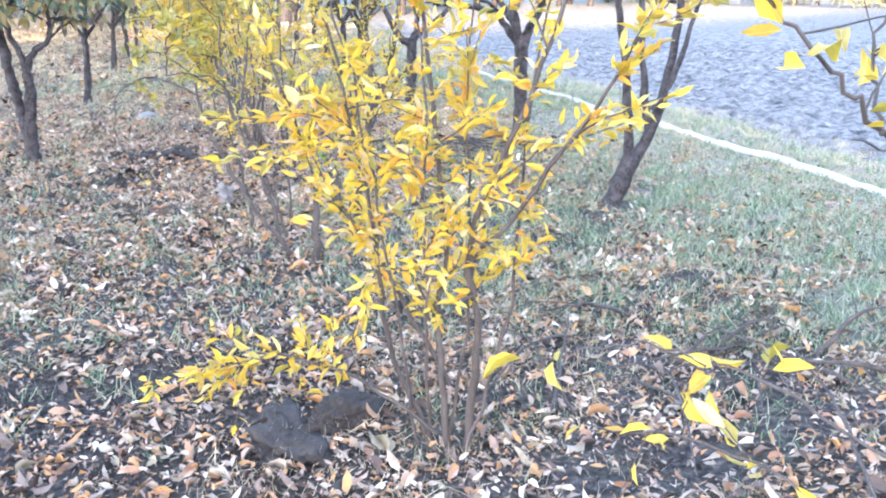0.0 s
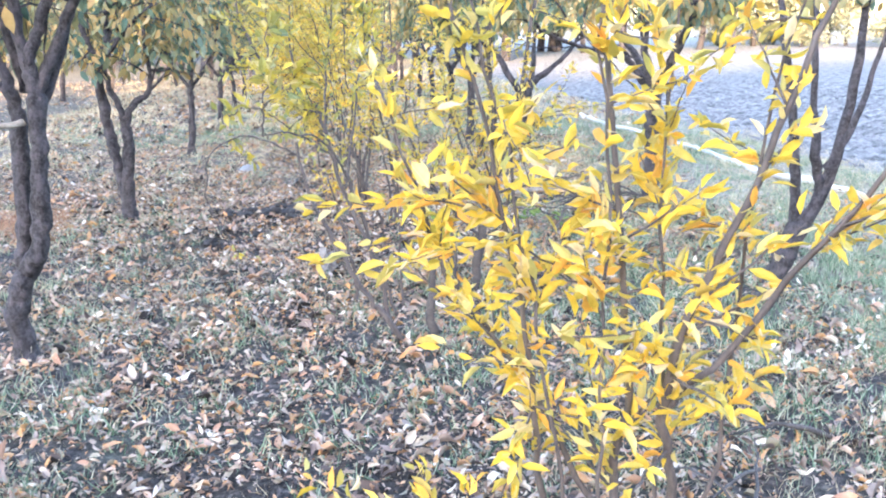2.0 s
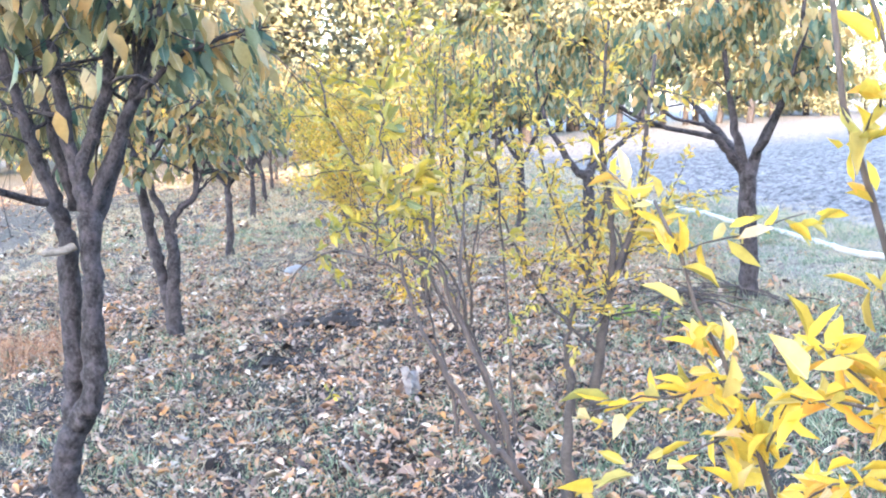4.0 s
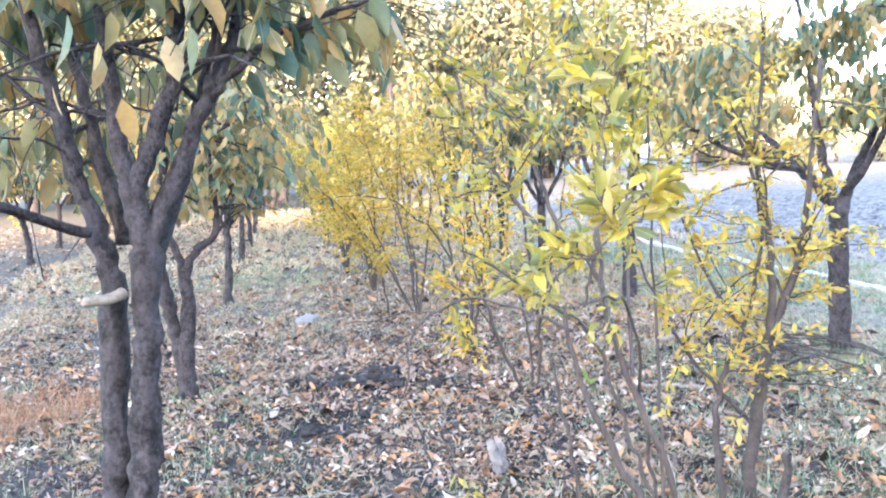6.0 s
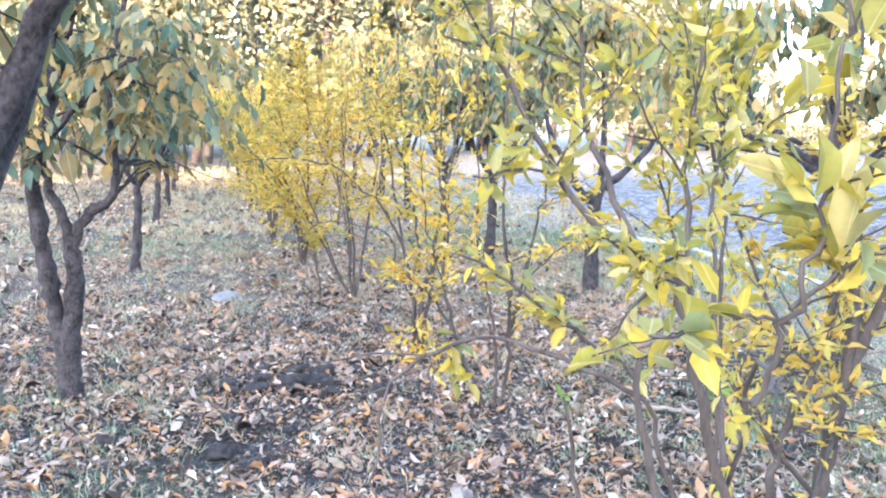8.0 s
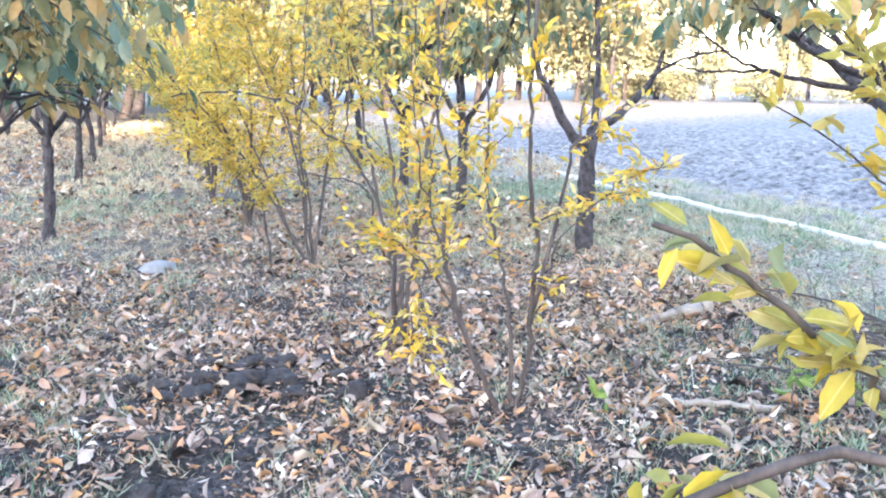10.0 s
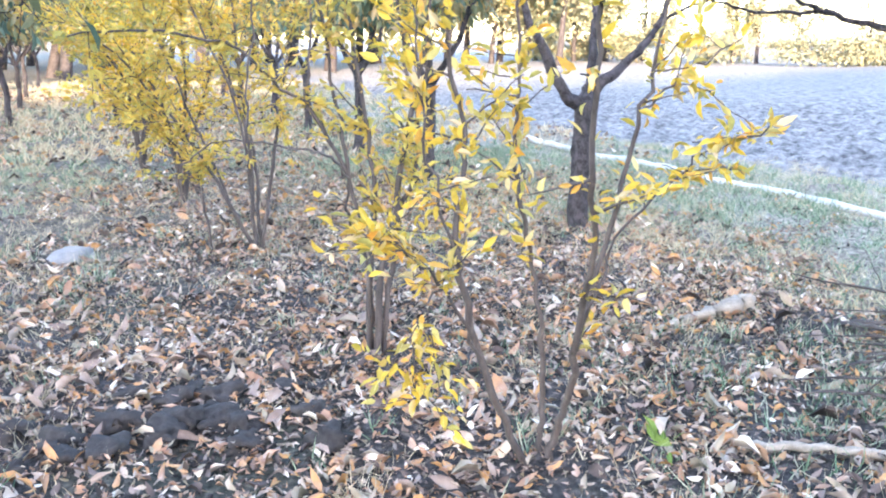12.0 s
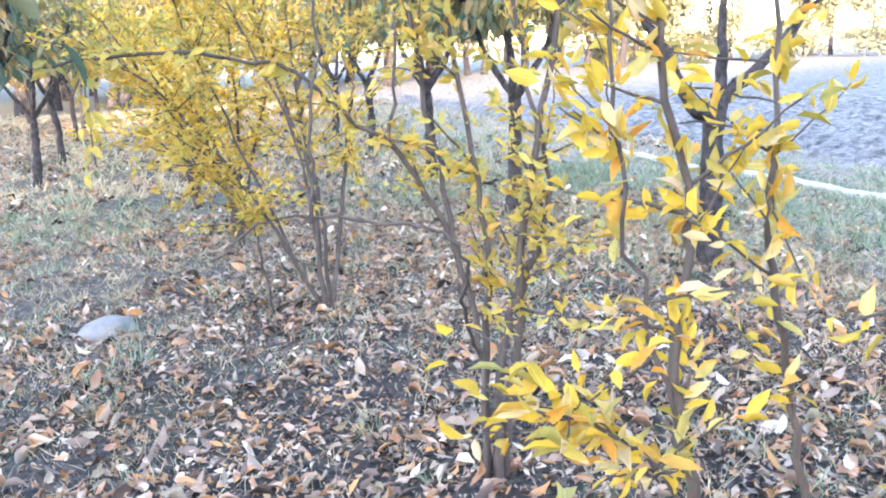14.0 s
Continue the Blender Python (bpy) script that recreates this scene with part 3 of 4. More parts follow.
fruit_tree(3.25, 11.37, 42, [
    ([(0, 0, 0), (0.01, 0, 0.5), (0.02, 0, 0.98)], 0.072, 0.066, True),
    ([(0.0, 0, 0.93), (-0.14, 0.02, 1.03), (-0.33, 0.02, 1.36), (-0.47, 0.05, 1.66), (-0.6, 0.1, 2.8)], 0.050, 0.012, False),
    ([(0.0, 0, 0.93), (0.09, 0.05, 1.13), (0.13, 0.1, 1.6), (0.12, 0.2, 2.8)], 0.046, 0.012, False),
    ([(0.0, 0, 0.93), (0.14, 0.0, 1.08), (0.40, 0.0, 1.27), (0.66, 0.02, 1.58), (0.9, 0.05, 2.5)], 0.050, 0.012, False),
    ([(0.58, 0.02, 1.48), (0.9, -0.1, 1.66), (1.4, -0.2, 1.72)], 0.016, 0.005, False),
], leaves=2400, size=0.11, droop=1.8, clear=1.68, label="dark orchard tree with a clean trunk forking into three limbs")
for k, (x, y) in enumerate([(2.94, 13.65), (3.1, 16.4), (3.15, 19.2), (3.2, 22.0), (3.1, 25.0), (3.2, 28.0), (3.1, 31.0)]):
    fruit_tree(x, y, 43 + k, leaves=4200, size=0.115, clear=1.45, thick=0.06, top=3.4 + 0.2 * k, droop=1.8)
for k, (x, y) in enumerate([(-5.4, 17.0), (-5.2, 20.5), (-5.5, 24.0), (-5.3, 27.5), (-5.4, 31.0)]):
    fruit_tree(x, y, 61 + k, leaves=2600, size=0.13, clear=1.2, top=3.5)

# the shrub row
shrub(1.95, 0.62, 15, [
    ([(0, 0, 0), (0.0, 0, 0.7), (-0.15, 0, 1.25), (-0.41, 0, 1.53), (-0.50, 0, 1.62), (-0.62, 0, 1.72), (-0.75, 0, 1.86)], 0.006, 0.9),
    ([(-0.05, 0, 0.75), (-0.3, 0.25, 0.95), (-0.5, 0.45, 1.0), (-0.65, 0.55, 0.98)], 0.004, 0.8),
    ([(0.02, 0.05, 0), (-0.05, 0.2, 0.5), (-0.3, 0.45, 0.72), (-0.6, 0.6, 0.75)], 0.005, 0.7),
    ([(-0.41, 0, 1.53), (-0.36, 0.1, 1.62), (-0.3, 0.15, 1.74)], 0.004, 1.0),
], YEL, "thin shrub with long golden leaves beside the path", 60, 60, 0.078, 4, 0.2, 0.1, width=0.28)
q = np.random.default_rng(3)
FIRST = [
    ([(0, 0, 0), (-0.04, 0, 0.5), (-0.03, 0, 1.0), (-0.16, 0, 2.3)], 0.016, 1.2),
    ([(0.06, 0, 0), (0.10, -0.05, 0.5), (0.05, -0.1, 0.9), (0.22, -0.1, 1.3), (0.45, -0.1, 1.9)], 0.018, 1.0),
    ([(-0.05, 0.05, 0), (-0.22, 0.05, 0.5), (-0.30, 0, 1.1), (-0.48, 0, 1.9)], 0.012, 1.3),
    ([(-0.05, 0, 0.1), (-0.35, 0.05, 0.35), (-0.62, 0.1, 0.45), (-0.85, 0.1, 0.42)], 0.008, 0.9),
    ([(0, 0, 0.3), (-0.24, 0.1, 0.8), (-0.45, 0.2, 1.1), (-0.60, 0.3, 1.6)], 0.010, 1.2),
    ([(0.05, -0.1, 0.8), (0.30, -0.2, 1.15), (0.50, -0.35, 1.55), (0.62, -0.4, 1.9)], 0.010, 0.8),
]
for k in range(4):
    sx, sy = -0.42 + 0.27 * k + q.uniform(-0.05, 0.05), q.uniform(-0.12, 0.18)
    FIRST.append(([(0.05 * k - 0.11, q.uniform(-0.06, 0.08), 0), (sx * 0.45 + q.uniform(-0.04, 0.04), sy * 0.5, 0.6), (sx * 0.7, sy, 1.35), (sx, sy, q.uniform(1.9, 2.2))], 0.0075, q.uniform(0.5, 1.2)))
shrub(1.36, 2.45, 1, FIRST, YEL, "young shrub full of bright yellow autumn leaves", 2200, 300, 0.068, 10, 0.29, 0.0, width=0.30)
shrub(1.04, 5.05, 2, [
    ([(0, 0, 0), (-0.11, 0, 0.18), (-0.24, 0, 0.36), (-0.40, 0, 0.68), (-0.49, 0, 0.9), (-0.55, 0, 1.16)], 0.020, 0.0),
    ([(-0.08, 0.02, 0.12), (-0.16, 0.04, 0.47), (-0.34, 0.06, 0.98), (-0.42, 0.08, 1.3), (-0.57, 0.1, 1.40), (-0.75, 0.15, 1.66), (-0.85, 0.2, 2.0)], 0.014, 1.4),
    ([(-0.40, 0.06, 1.2), (-0.36, 0.15, 1.6), (-0.28, 0.2, 2.1)], 0.008, 1.2),
    ([(-0.30, 0.05, 0.9), (-0.2, 0.3, 1.4), (-0.12, 0.35, 1.95)], 0.008, 1.2),
    ([(-0.5, 0.08, 1.36), (-0.55, 0.3, 1.7), (-0.5, 0.35, 2.15)], 0.008, 1.1),
    ([(-0.52, 0.0, 1.08), (-0.75, 0.15, 1.18), (-0.98, 0.2, 1.12), (-1.04, 0.2, 0.88), (-0.96, 0.2, 0.62)], 0.006, 0.9),
], LEM, "thin leaning shrub with yellow-green leaves and a dark bare stem", 1150, 280, 0.052, 8, 0.36)
shrub(1.17, 4.94, 3, [([(0, 0, -0.02), (-0.01, 0, 0.30), (0.04, 0, 0.64)], 0.034, 0.0)], LEM, "weathered grey sawn sapling stump standing in the grass", 0, group="", name="stump", wood=mat_dead)
shrub(1.03, 5.5, 4, [
    ([(0, 0, 0), (-0.09, 0, 0.35), (-0.19, 0, 0.66), (-0.29, 0, 0.94), (-0.45, 0, 1.09), (-0.60, 0, 1.20), (-0.76, 0, 1.30)], 0.010, 0.9),
    ([(0.05, 0.15, 0), (0.04, 0.15, 0.6), (0.02, 0.15, 1.50), (0.04, 0.15, 2.2)], 0.009, 0.9),
    ([(0.02, 0.15, 1.45), (-0.14, 0.12, 1.8), (-0.2, 0.1, 2.3)], 0.006, 0.9),
], LEM, "leaning shrub with yellow-green leaves on an arching stem", 170, 170, 0.062, 5, 0.12, low=0.8)
shrub(0.98, 5.40, 16, [
    ([(0, 0, 0), (-0.10, -0.1, 0.5), (-0.30, -0.45, 1.08), (-0.50, -0.8, 1.24), (-0.64, -0.95, 1.24)], 0.008, 0.0),
    ([(-0.62, -0.94, 1.24), (-0.61, -0.99, 1.38), (-0.58, -1.0, 1.50), (-0.57, -1.0, 1.70), (-0.56, -1.0, 1.86)], 0.0045, 1.6),
    ([(-0.61, -0.99, 1.38), (-0.50, -1.0, 1.45), (-0.42, -1.02, 1.56)], 0.0035, 1.0),
    ([(-0.60, -0.98, 1.36), (-0.68, -0.96, 1.37), (-0.76, -0.93, 1.34)], 0.003, 0.25),
], LEM, "slender shrub with broad lemon-yellow leaves on a springy branch", 125, 125, 0.076, 6, 0.11, low=1.3, width=0.4)
shrub(0.83, 5.92, 14, [([(0, 0, -0.02), (-0.05, -0.03, 0.35), (-0.17, -0.12, 0.86)], 0.015, 0.0)], LEM, "bare dark stick standing in the leaves", 0, group="", name="stake")
shrub(1.57, 5.9, 5, [
    ([(0, 0, 0), (0.04, 0, 0.30), (0.09, 0, 0.58), (0.14, 0, 0.81), (0.27, 0, 1.10), (0.32, 0, 1.32), (0.42, 0.05, 2.0)], 0.032, 1.1),
    ([(0.14, 0.0, 0.78), (0.14, 0.0, 1.24), (0.12, 0.05, 1.58), (0.2, 0.1, 2.2)], 0.020, 1.1),
    ([(-0.10, 0, 0), (-0.13, 0, 0.40), (-0.10, 0, 0.62), (0.02, 0, 0.9), (0.12, 0.03, 1.28), (0.0, 0.05, 1.8)], 0.018, 1.1),
    ([(0.05, 0, 0.4), (-0.25, 0, 0.75), (-0.42, 0.1, 1.15), (-0.52, 0.12, 1.5)], 0.010, 1.1),
    ([(0.12, 0, 0.7), (0.35, 0.2, 1.0), (0.62, 0.35, 1.2)], 0.010, 1.0),
    ([(0.02, 0, 0.8), (-0.1, 0.25, 1.2), (-0.2, 0.4, 1.9)], 0.010, 1.0),
], GOL, "grey-stemmed shrub with small orange-gold leaves", 2300, 300, 0.050, 11, 0.46, wood=mat_dead)
shrub(0.95, 11.6, 6, [
    ([(0, 0, 0), (-0.14, 0, 0.31), (-0.30, 0, 0.62), (-0.62, 0, 1.1), (-0.98, 0, 1.5)], 0.015, 1.3),
    ([(0, 0, 0), (-0.02, 0, 0.26), (-0.03, 0, 0.8), (-0.2, 0, 1.4), (-0.32, 0, 2.2)], 0.016, 1.3),
    ([(0.03, 0, 0), (0.12, 0, 0.58), (0.22, 0, 1.18), (0.38, 0, 2.0)], 0.015, 1.3),
    ([(0.02, 0, 0), (0.03, 0.1, 0.6), (-0.05, 0.15, 1.2), (-0.05, 0.2, 2.2)], 0.014, 1.3),
    ([(-0.28, 0.1, 0), (-0.31, 0.1, 0.3), (-0.40, 0.12, 0.65), (-0.82, 0.15, 1.05)], 0.011, 1.3),
    ([(-0.10, 0.05, 0.2), (-0.35, 0.1, 0.9), (-0.58, 0.15, 1.5), (-0.7, 0.2, 2.1)], 0.010, 1.3),
    ([(-0.02, -0.05, 0.3), (-0.12, -0.15, 1.0), (-0.4, -0.2, 1.7), (-0.5, -0.2, 2.2)], 0.010, 1.3),
], GOL, "many-stemmed shrub thick with small yellow leaves", 8200, 150, 0.045, 15, 0.44, low=0.5, start=0.4)
shrub(1.07, 9.38, 7, [
    ([(-0.04, 0, 0), (-0.05, 0, 0.5), (-0.12, 0, 0.82), (-0.27, 0, 1.10), (-0.42, 0, 1.22), (-0.58, 0, 1.36), (-0.85, 0, 1.41), (-1.15, 0, 1.40)], 0.011, 0.25),
    ([(0.0, 0, 0), (0.02, 0, 0.42), (0.08, 0, 0.65), (0.16, 0, 1.1), (0.25, 0, 1.6), (0.3, 0, 2.5)], 0.018, 1.1),
    ([(0.03, 0.02, 0), (0.04, 0, 0.27), (0.12, 0, 0.69), (0.2, 0, 0.97), (0.12, 0.05, 1.5), (0.12, 0.05, 2.4)], 0.015, 1.1),
    ([(-0.02, 0.03, 0), (-0.02, 0.03, 0.4), (0.0, 0.05, 0.9), (-0.10, 0.05, 1.5), (-0.15, 0.1, 2.4)], 0.014, 1.1),
    ([(-0.12, 0, 0.82), (-0.18, 0.02, 1.3), (-0.3, 0.05, 1.9), (-0.35, 0.05, 2.5)], 0.009, 0.9),
    ([(-0.05, 0, 0.45), (-0.24, -0.4, 0.72), (-0.32, -0.65, 0.92), (-0.41, -0.68, 1.01), (-0.57, -0.68, 1.05), (-0.75, -0.68, 1.06), (-0.86, -0.68, 0.99)], 0.006, 0.0),
    ([(-0.66, -0.68, 1.05), (-0.65, -0.68, 1.2), (-0.62, -0.68, 1.45), (-0.6, -0.68, 2.0)], 0.0045, 0.0),
    ([(-0.3, 0.02, 1.12), (-0.26, 0.02, 1.5), (-0.34, 0.02, 2.0)], 0.006, 0.7),
], GOL, "upright many-stemmed shrub with sparse orange-yellow leaves", 1900, 290, 0.050, 11, 0.32)
shrub(1.27, 8.2, 8, [
    ([(0, 0, 0), (0.01, -0.06, 0.18), (0.0, -0.15, 0.39), (-0.06, -0.32, 0.80), (-0.14, -0.44, 1.13), (-0.17, -0.5, 1.5), (-0.15, -0.55, 2.2)], 0.015, 0.9),
    ([(-0.07, 0, 0), (-0.24, -0.03, 0.36), (-0.33, -0.05, 0.65), (-0.36, -0.06, 0.88), (-0.33, -0.06, 1.1), (-0.38, -0.05, 1.35), (-0.36, -0.05, 2.0)], 0.014, 1.4),
    ([(-0.02, 0, 0.05), (-0.02, 0, 0.23), (-0.05, -0.03, 0.5), (-0.12, -0.05, 0.8), (-0.17, -0.06, 1.05), (-0.16, -0.05, 1.3), (-0.18, -0.05, 1.9)], 0.011, 1.3),
    ([(-0.01, -0.18, 0.46), (0.06, -0.22, 0.85), (0.13, -0.26, 1.20), (0.17, -0.28, 1.45), (0.22, -0.3, 2.0)], 0.009, 1.0),
    ([(0.13, -0.26, 1.19), (0.27, -0.26, 1.29), (0.45, -0.26, 1.38)], 0.004, 0.3),
    ([(-0.02, -0.2, 0.52), (0.12, -0.21, 0.84), (0.28, -0.23, 0.98), (0.36, -0.26, 1.06), (0.47, -0.4, 1.14)], 0.005, 1.2),
    ([(-0.24, -0.03, 0.38), (-0.42, -0.12, 0.68), (-0.55, -0.20, 0.80), (-0.70, -0.26, 0.90)], 0.006, 1.1),
    ([(-0.42, -0.12, 0.68), (-0.49, -0.16, 0.65), (-0.53, -0.17, 0.52), (-0.51, -0.16, 0.36)], 0.004, 0.8),
    ([(-0.33, -0.05, 0.65), (-0.42, -0.06, 0.95), (-0.48, -0.08, 1.25), (-0.5, -0.08, 1.6)], 0.006, 1.0),
], YEL, "slim young shrub with small bright yellow leaves", 1350, 300, 0.052, 10, 0.19, 0.0)
for k, (x, y, h) in enumerate([(0.7, 13.6, 1.7), (0.5, 15.6, 2.0), (0.7, 17.8, 2.0), (0.45, 20.2, 2.2), (0.6, 23.0, 2.3), (0.4, 26.0, 2.4)]):
    q = np.random.default_rng(90 + k)
    st = []
    for j in range(6):
        a = j * 1.05 + q.uniform(-0.3, 0.3)
        st.append(([(0, 0, 0), (0.12 * math.cos(a), 0.12 * math.sin(a), h * 0.35), (0.4 * math.cos(a) - 0.1, 0.4 * math.sin(a), h * 0.7), (0.65 * math.cos(a) - 0.2, 0.65 * math.sin(a), h * q.uniform(0.85, 1.1))], 0.016, 1.2))
    shrub(x, y, 100 + k, st, LEM if k % 2 else YEL, "broad shrub glowing with yellow leaves", 5600, 0, 0.056, 15, 0.5, low=0.4)

# ---- things lying about ----
def lumpy(name, x, y, sx, sy, sz, material, label, category, seed, sink=0.3, cuts=3, rough=0.12, group=""):
    bm = bmesh.new()
    bmesh.ops.create_icosphere(bm, subdivisions=cuts, radius=1.0)
    r = np.random.default_rng(seed)
    off = Vector(r.uniform(-9, 9, 3))
    for v in bm.verts:
        n = noise.fractal(v.co * 1.3 + off, 0.7, 2.0, 4)
        if material is mat_clod:
            n += 0.35 * noise.fractal(v.co * 6 + off, 0.6, 2.0, 3)
        v.co *= 1 + rough * 2 * n
        v.co = Vector((v.co.x * sx, v.co.y * sy, v.co.z * sz))
    for f in bm.faces:
        f.smooth = True
    ob = part(name, bm, material)
    ob.matrix_basis = pose(x, y, gz(x, y) + sz * (1 - 2 * sink), 0, 0, float(r.uniform(0, 360)))
    return tagged(ob, label, category, group)


lumpy("stone", -0.18, 11.7, 0.15, 0.11, 0.085, mat_stone, "smooth pale grey stone lying among leaves", "stone", 3, 0.4)
lumpy("soil_clod", 1.0, 2.78, 0.15, 0.09, 0.075, mat_clod, "dark lump of damp soil beside the yellow shrub", "soil clod", 4, 0.36, 5, 0.2)
lumpy("soil_clod", 0.76, 2.74, 0.26, 0.15, 0.045, mat_clod, "dark crumbling heap of damp soil", "soil clod", 5, 0.40, 5, 0.22)
for k in range(34):
    cx, cy = (0.32 + 0.45 * rng.standard_normal(), 8.85 + 0.2 * rng.standard_normal()) if k < 28 else (-0.25 + 0.3 * rng.standard_normal(), 8.1 + 0.25 * rng.standard_normal())
    s = rng.uniform(0.03, 0.08)
    lumpy("soil_clod", cx, cy, s * 1.3, s, s * 0.7, mat_clod, "dark lump of dug soil among fallen leaves", "soil clod", 50 + k, 0.35, 3, 0.34, "dug soil clods")


def branch(name, pts, r0, r1, material, label, category, seed, twigs=0, group=""):
    r = np.random.default_rng(seed)
    base = np.array([pts[0][0], pts[0][1], 0.0])
    world_pts = np.array([(p[0], p[1], gz(p[0], p[1]) + p[2]) for p in pts]) - base
    line = smooth_line(world_pts, 6, 0.004, r)
    rad = np.linspace(r0, r1, len(line))
    pieces = [tube(line, rad, 7, seed, 0.12)]
    for ln, rd in spread(line, rad, r, twigs, 0.35, 0.2, 0.2) if twigs else []:
        ln[:, 2] = np.maximum(ln[:, 2], 0.01)
        pieces.append(tube(ln, rd, 4, seed, 0.05))
    ob = part(name, joined(name, pieces), material)
    ob.location = base
    return tagged(ob, label, category, group)


branch("split_log", [(2.3, 9.14, 0.02), (2.52, 9.18, 0.03), (2.78, 9.22, 0.05), (3.02, 9.27, 0.06)], 0.012, 0.045, mat_palewood, "pale split piece of wood lying on leaves", "wood", 1)
branch("stick", [(1.80, 7.93, 0.02), (1.92, 8.02, 0.03), (2.12, 7.90, 0.03), (2.36, 7.76, 0.02)], 0.014, 0.02, mat_palewood, "bleached crooked stick lying on the ground", "stick", 2)
branch("stick", [(1.05, 11.35, 0.02), (1.3, 11.3, 0.02), (1.9, 11.25, 0.02)], 0.014, 0.01, mat_palewood, "bleached stick lying on fallen leaves", "stick", 3)
branch("stick", [(-0.75, 9.4, 0.01), (-0.5, 9.4, 0.02), (-0.3, 9.38, 0.01)], 0.012, 0.006, mat_palewood, "short bleached stick among dry grass", "stick", 4)
branch("stick", [(-0.85, 5.92, 0.01), (-0.66, 5.94, 0.02), (-0.5, 5.97, 0.01)], 0.016, 0.008, mat_palewood, "bleached bark strip lying on leaves", "stick", 5)
branch("stick", [(-0.55, 6.8, 0.01), (-0.38, 6.8, 0.02), (-0.2, 6.79, 0.01)], 0.016, 0.008, mat_palewood, "bleached bark strip lying on leaves", "stick", 6)

PILES = [(2.7, 2.75, 0.8, 15), (3.2, 7.9, 0.55, 18), (3.45, 8.6, 0.45, 10)]
for k, (px, py, w, n) in enumerate(PILES):
    r = np.random.default_rng(200 + k)
    for j in range(n):
        a, L = r.uniform(-1.5, 1.5) + (3.14 if r.random() < 0.5 else 0), r.uniform(0.4, 1.2)
        cx, cy, z = px + w * 0.5 * r.standard_normal(), py + w * 0.35 * r.standard_normal(), r.uniform(0.02, 0.22)
        c, s = math.cos(a) * L / 2, math.sin(a) * L / 2
        branch("dead_branch", [(cx - c, cy - s, 0.015), (cx, cy, z), (cx + c, cy + s, z * r.uniform(0.2, 1.3) + 0.01)], r.uniform(0.007, 0.016), 0.003, mat_dead, "dry cut branch in a heap of prunings", "branch", 300 + 40 * k + j, 2, "heaps of cut branches")

# crumpled scrap
bm = bmesh.new()
bmesh.ops.create_grid(bm, x_segments=14, y_segments=14, size=0.13)
for v in bm.verts:
    n = noise.noise(v.co * 16) * 0.035 + noise.noise(v.co * 40) * 0.012
    v.co = Vector((v.co.x * 0.75, 0.05 * math.sin(v.co.x * 20) + n, v.co.y + 0.12 + n))
bmesh.ops.solidify(bm, geom=bm.faces[:], thickness=0.003)
sack = part("plastic_scrap", bm, mat_paper)
sack.matrix_basis = pose(0.66, 6.70, gz(0.66, 6.70) - 0.01, -35, 14, 25) @ Matrix.Scale(0.8, 4)
tagged(sack, "crumpled whitish plastic scrap lying on leaves", "litter")

# irrigation hose along the field edge
bm_line = [(5.95 - 0.022 * (k - 3) + 0.07 * math.sin(k * 1.1) + 0.04 * math.sin(k * 2.3), k, 0.03) for k in range(-1, 18)]
r = np.random.default_rng(5)
pts = smooth_line([(x, y, gz(x, y) + 0.02) for x, y, z in bm_line], 6, 0.008, r)
v, t = tube(pts, np.full(len(pts), 0.04), 9, 3, 0.05)
hose = part("irrigation_hose", raw_mesh("irrigation_hose", v, t), mat_hose)
tagged(hose, "pale slack irrigation hose lying along the field edge", "hose")

# seedlings with broad green leaves
for k, (x, y, h) in enumerate([(2.38, 7.74, 0.26), (1.62, 8.05, 0.12), (2.6, 7.6, 0.2)]):
    shrub(x, y, 400 + k, [([(0, 0, 0), (0.01, 0, h * 0.6), (0.02, 0.01, h)], 0.004, 1.0)], (mat_green, mat_green), "small seedling with fresh green leaves", 7, 7, 0.08, 1, 0.05, low=h * 0.5, group="seedlings", name="seedling", width=0.5)

# ---- litter, grass ----
def on_ground(n, x0, x1, y0, y1, r):
    x, y = r.uniform(x0, x1, n), r.uniform(y0, y1, n)
    return x, y


BARE = [(0.25, 3.4, 0.45), (-0.4, 3.35, 0.4), (0.32, 8.85, 0.40), (-0.35, 8.0, 0.50), (0.78, 2.75, 0.45), (1.62, 7.5, 0.28)]


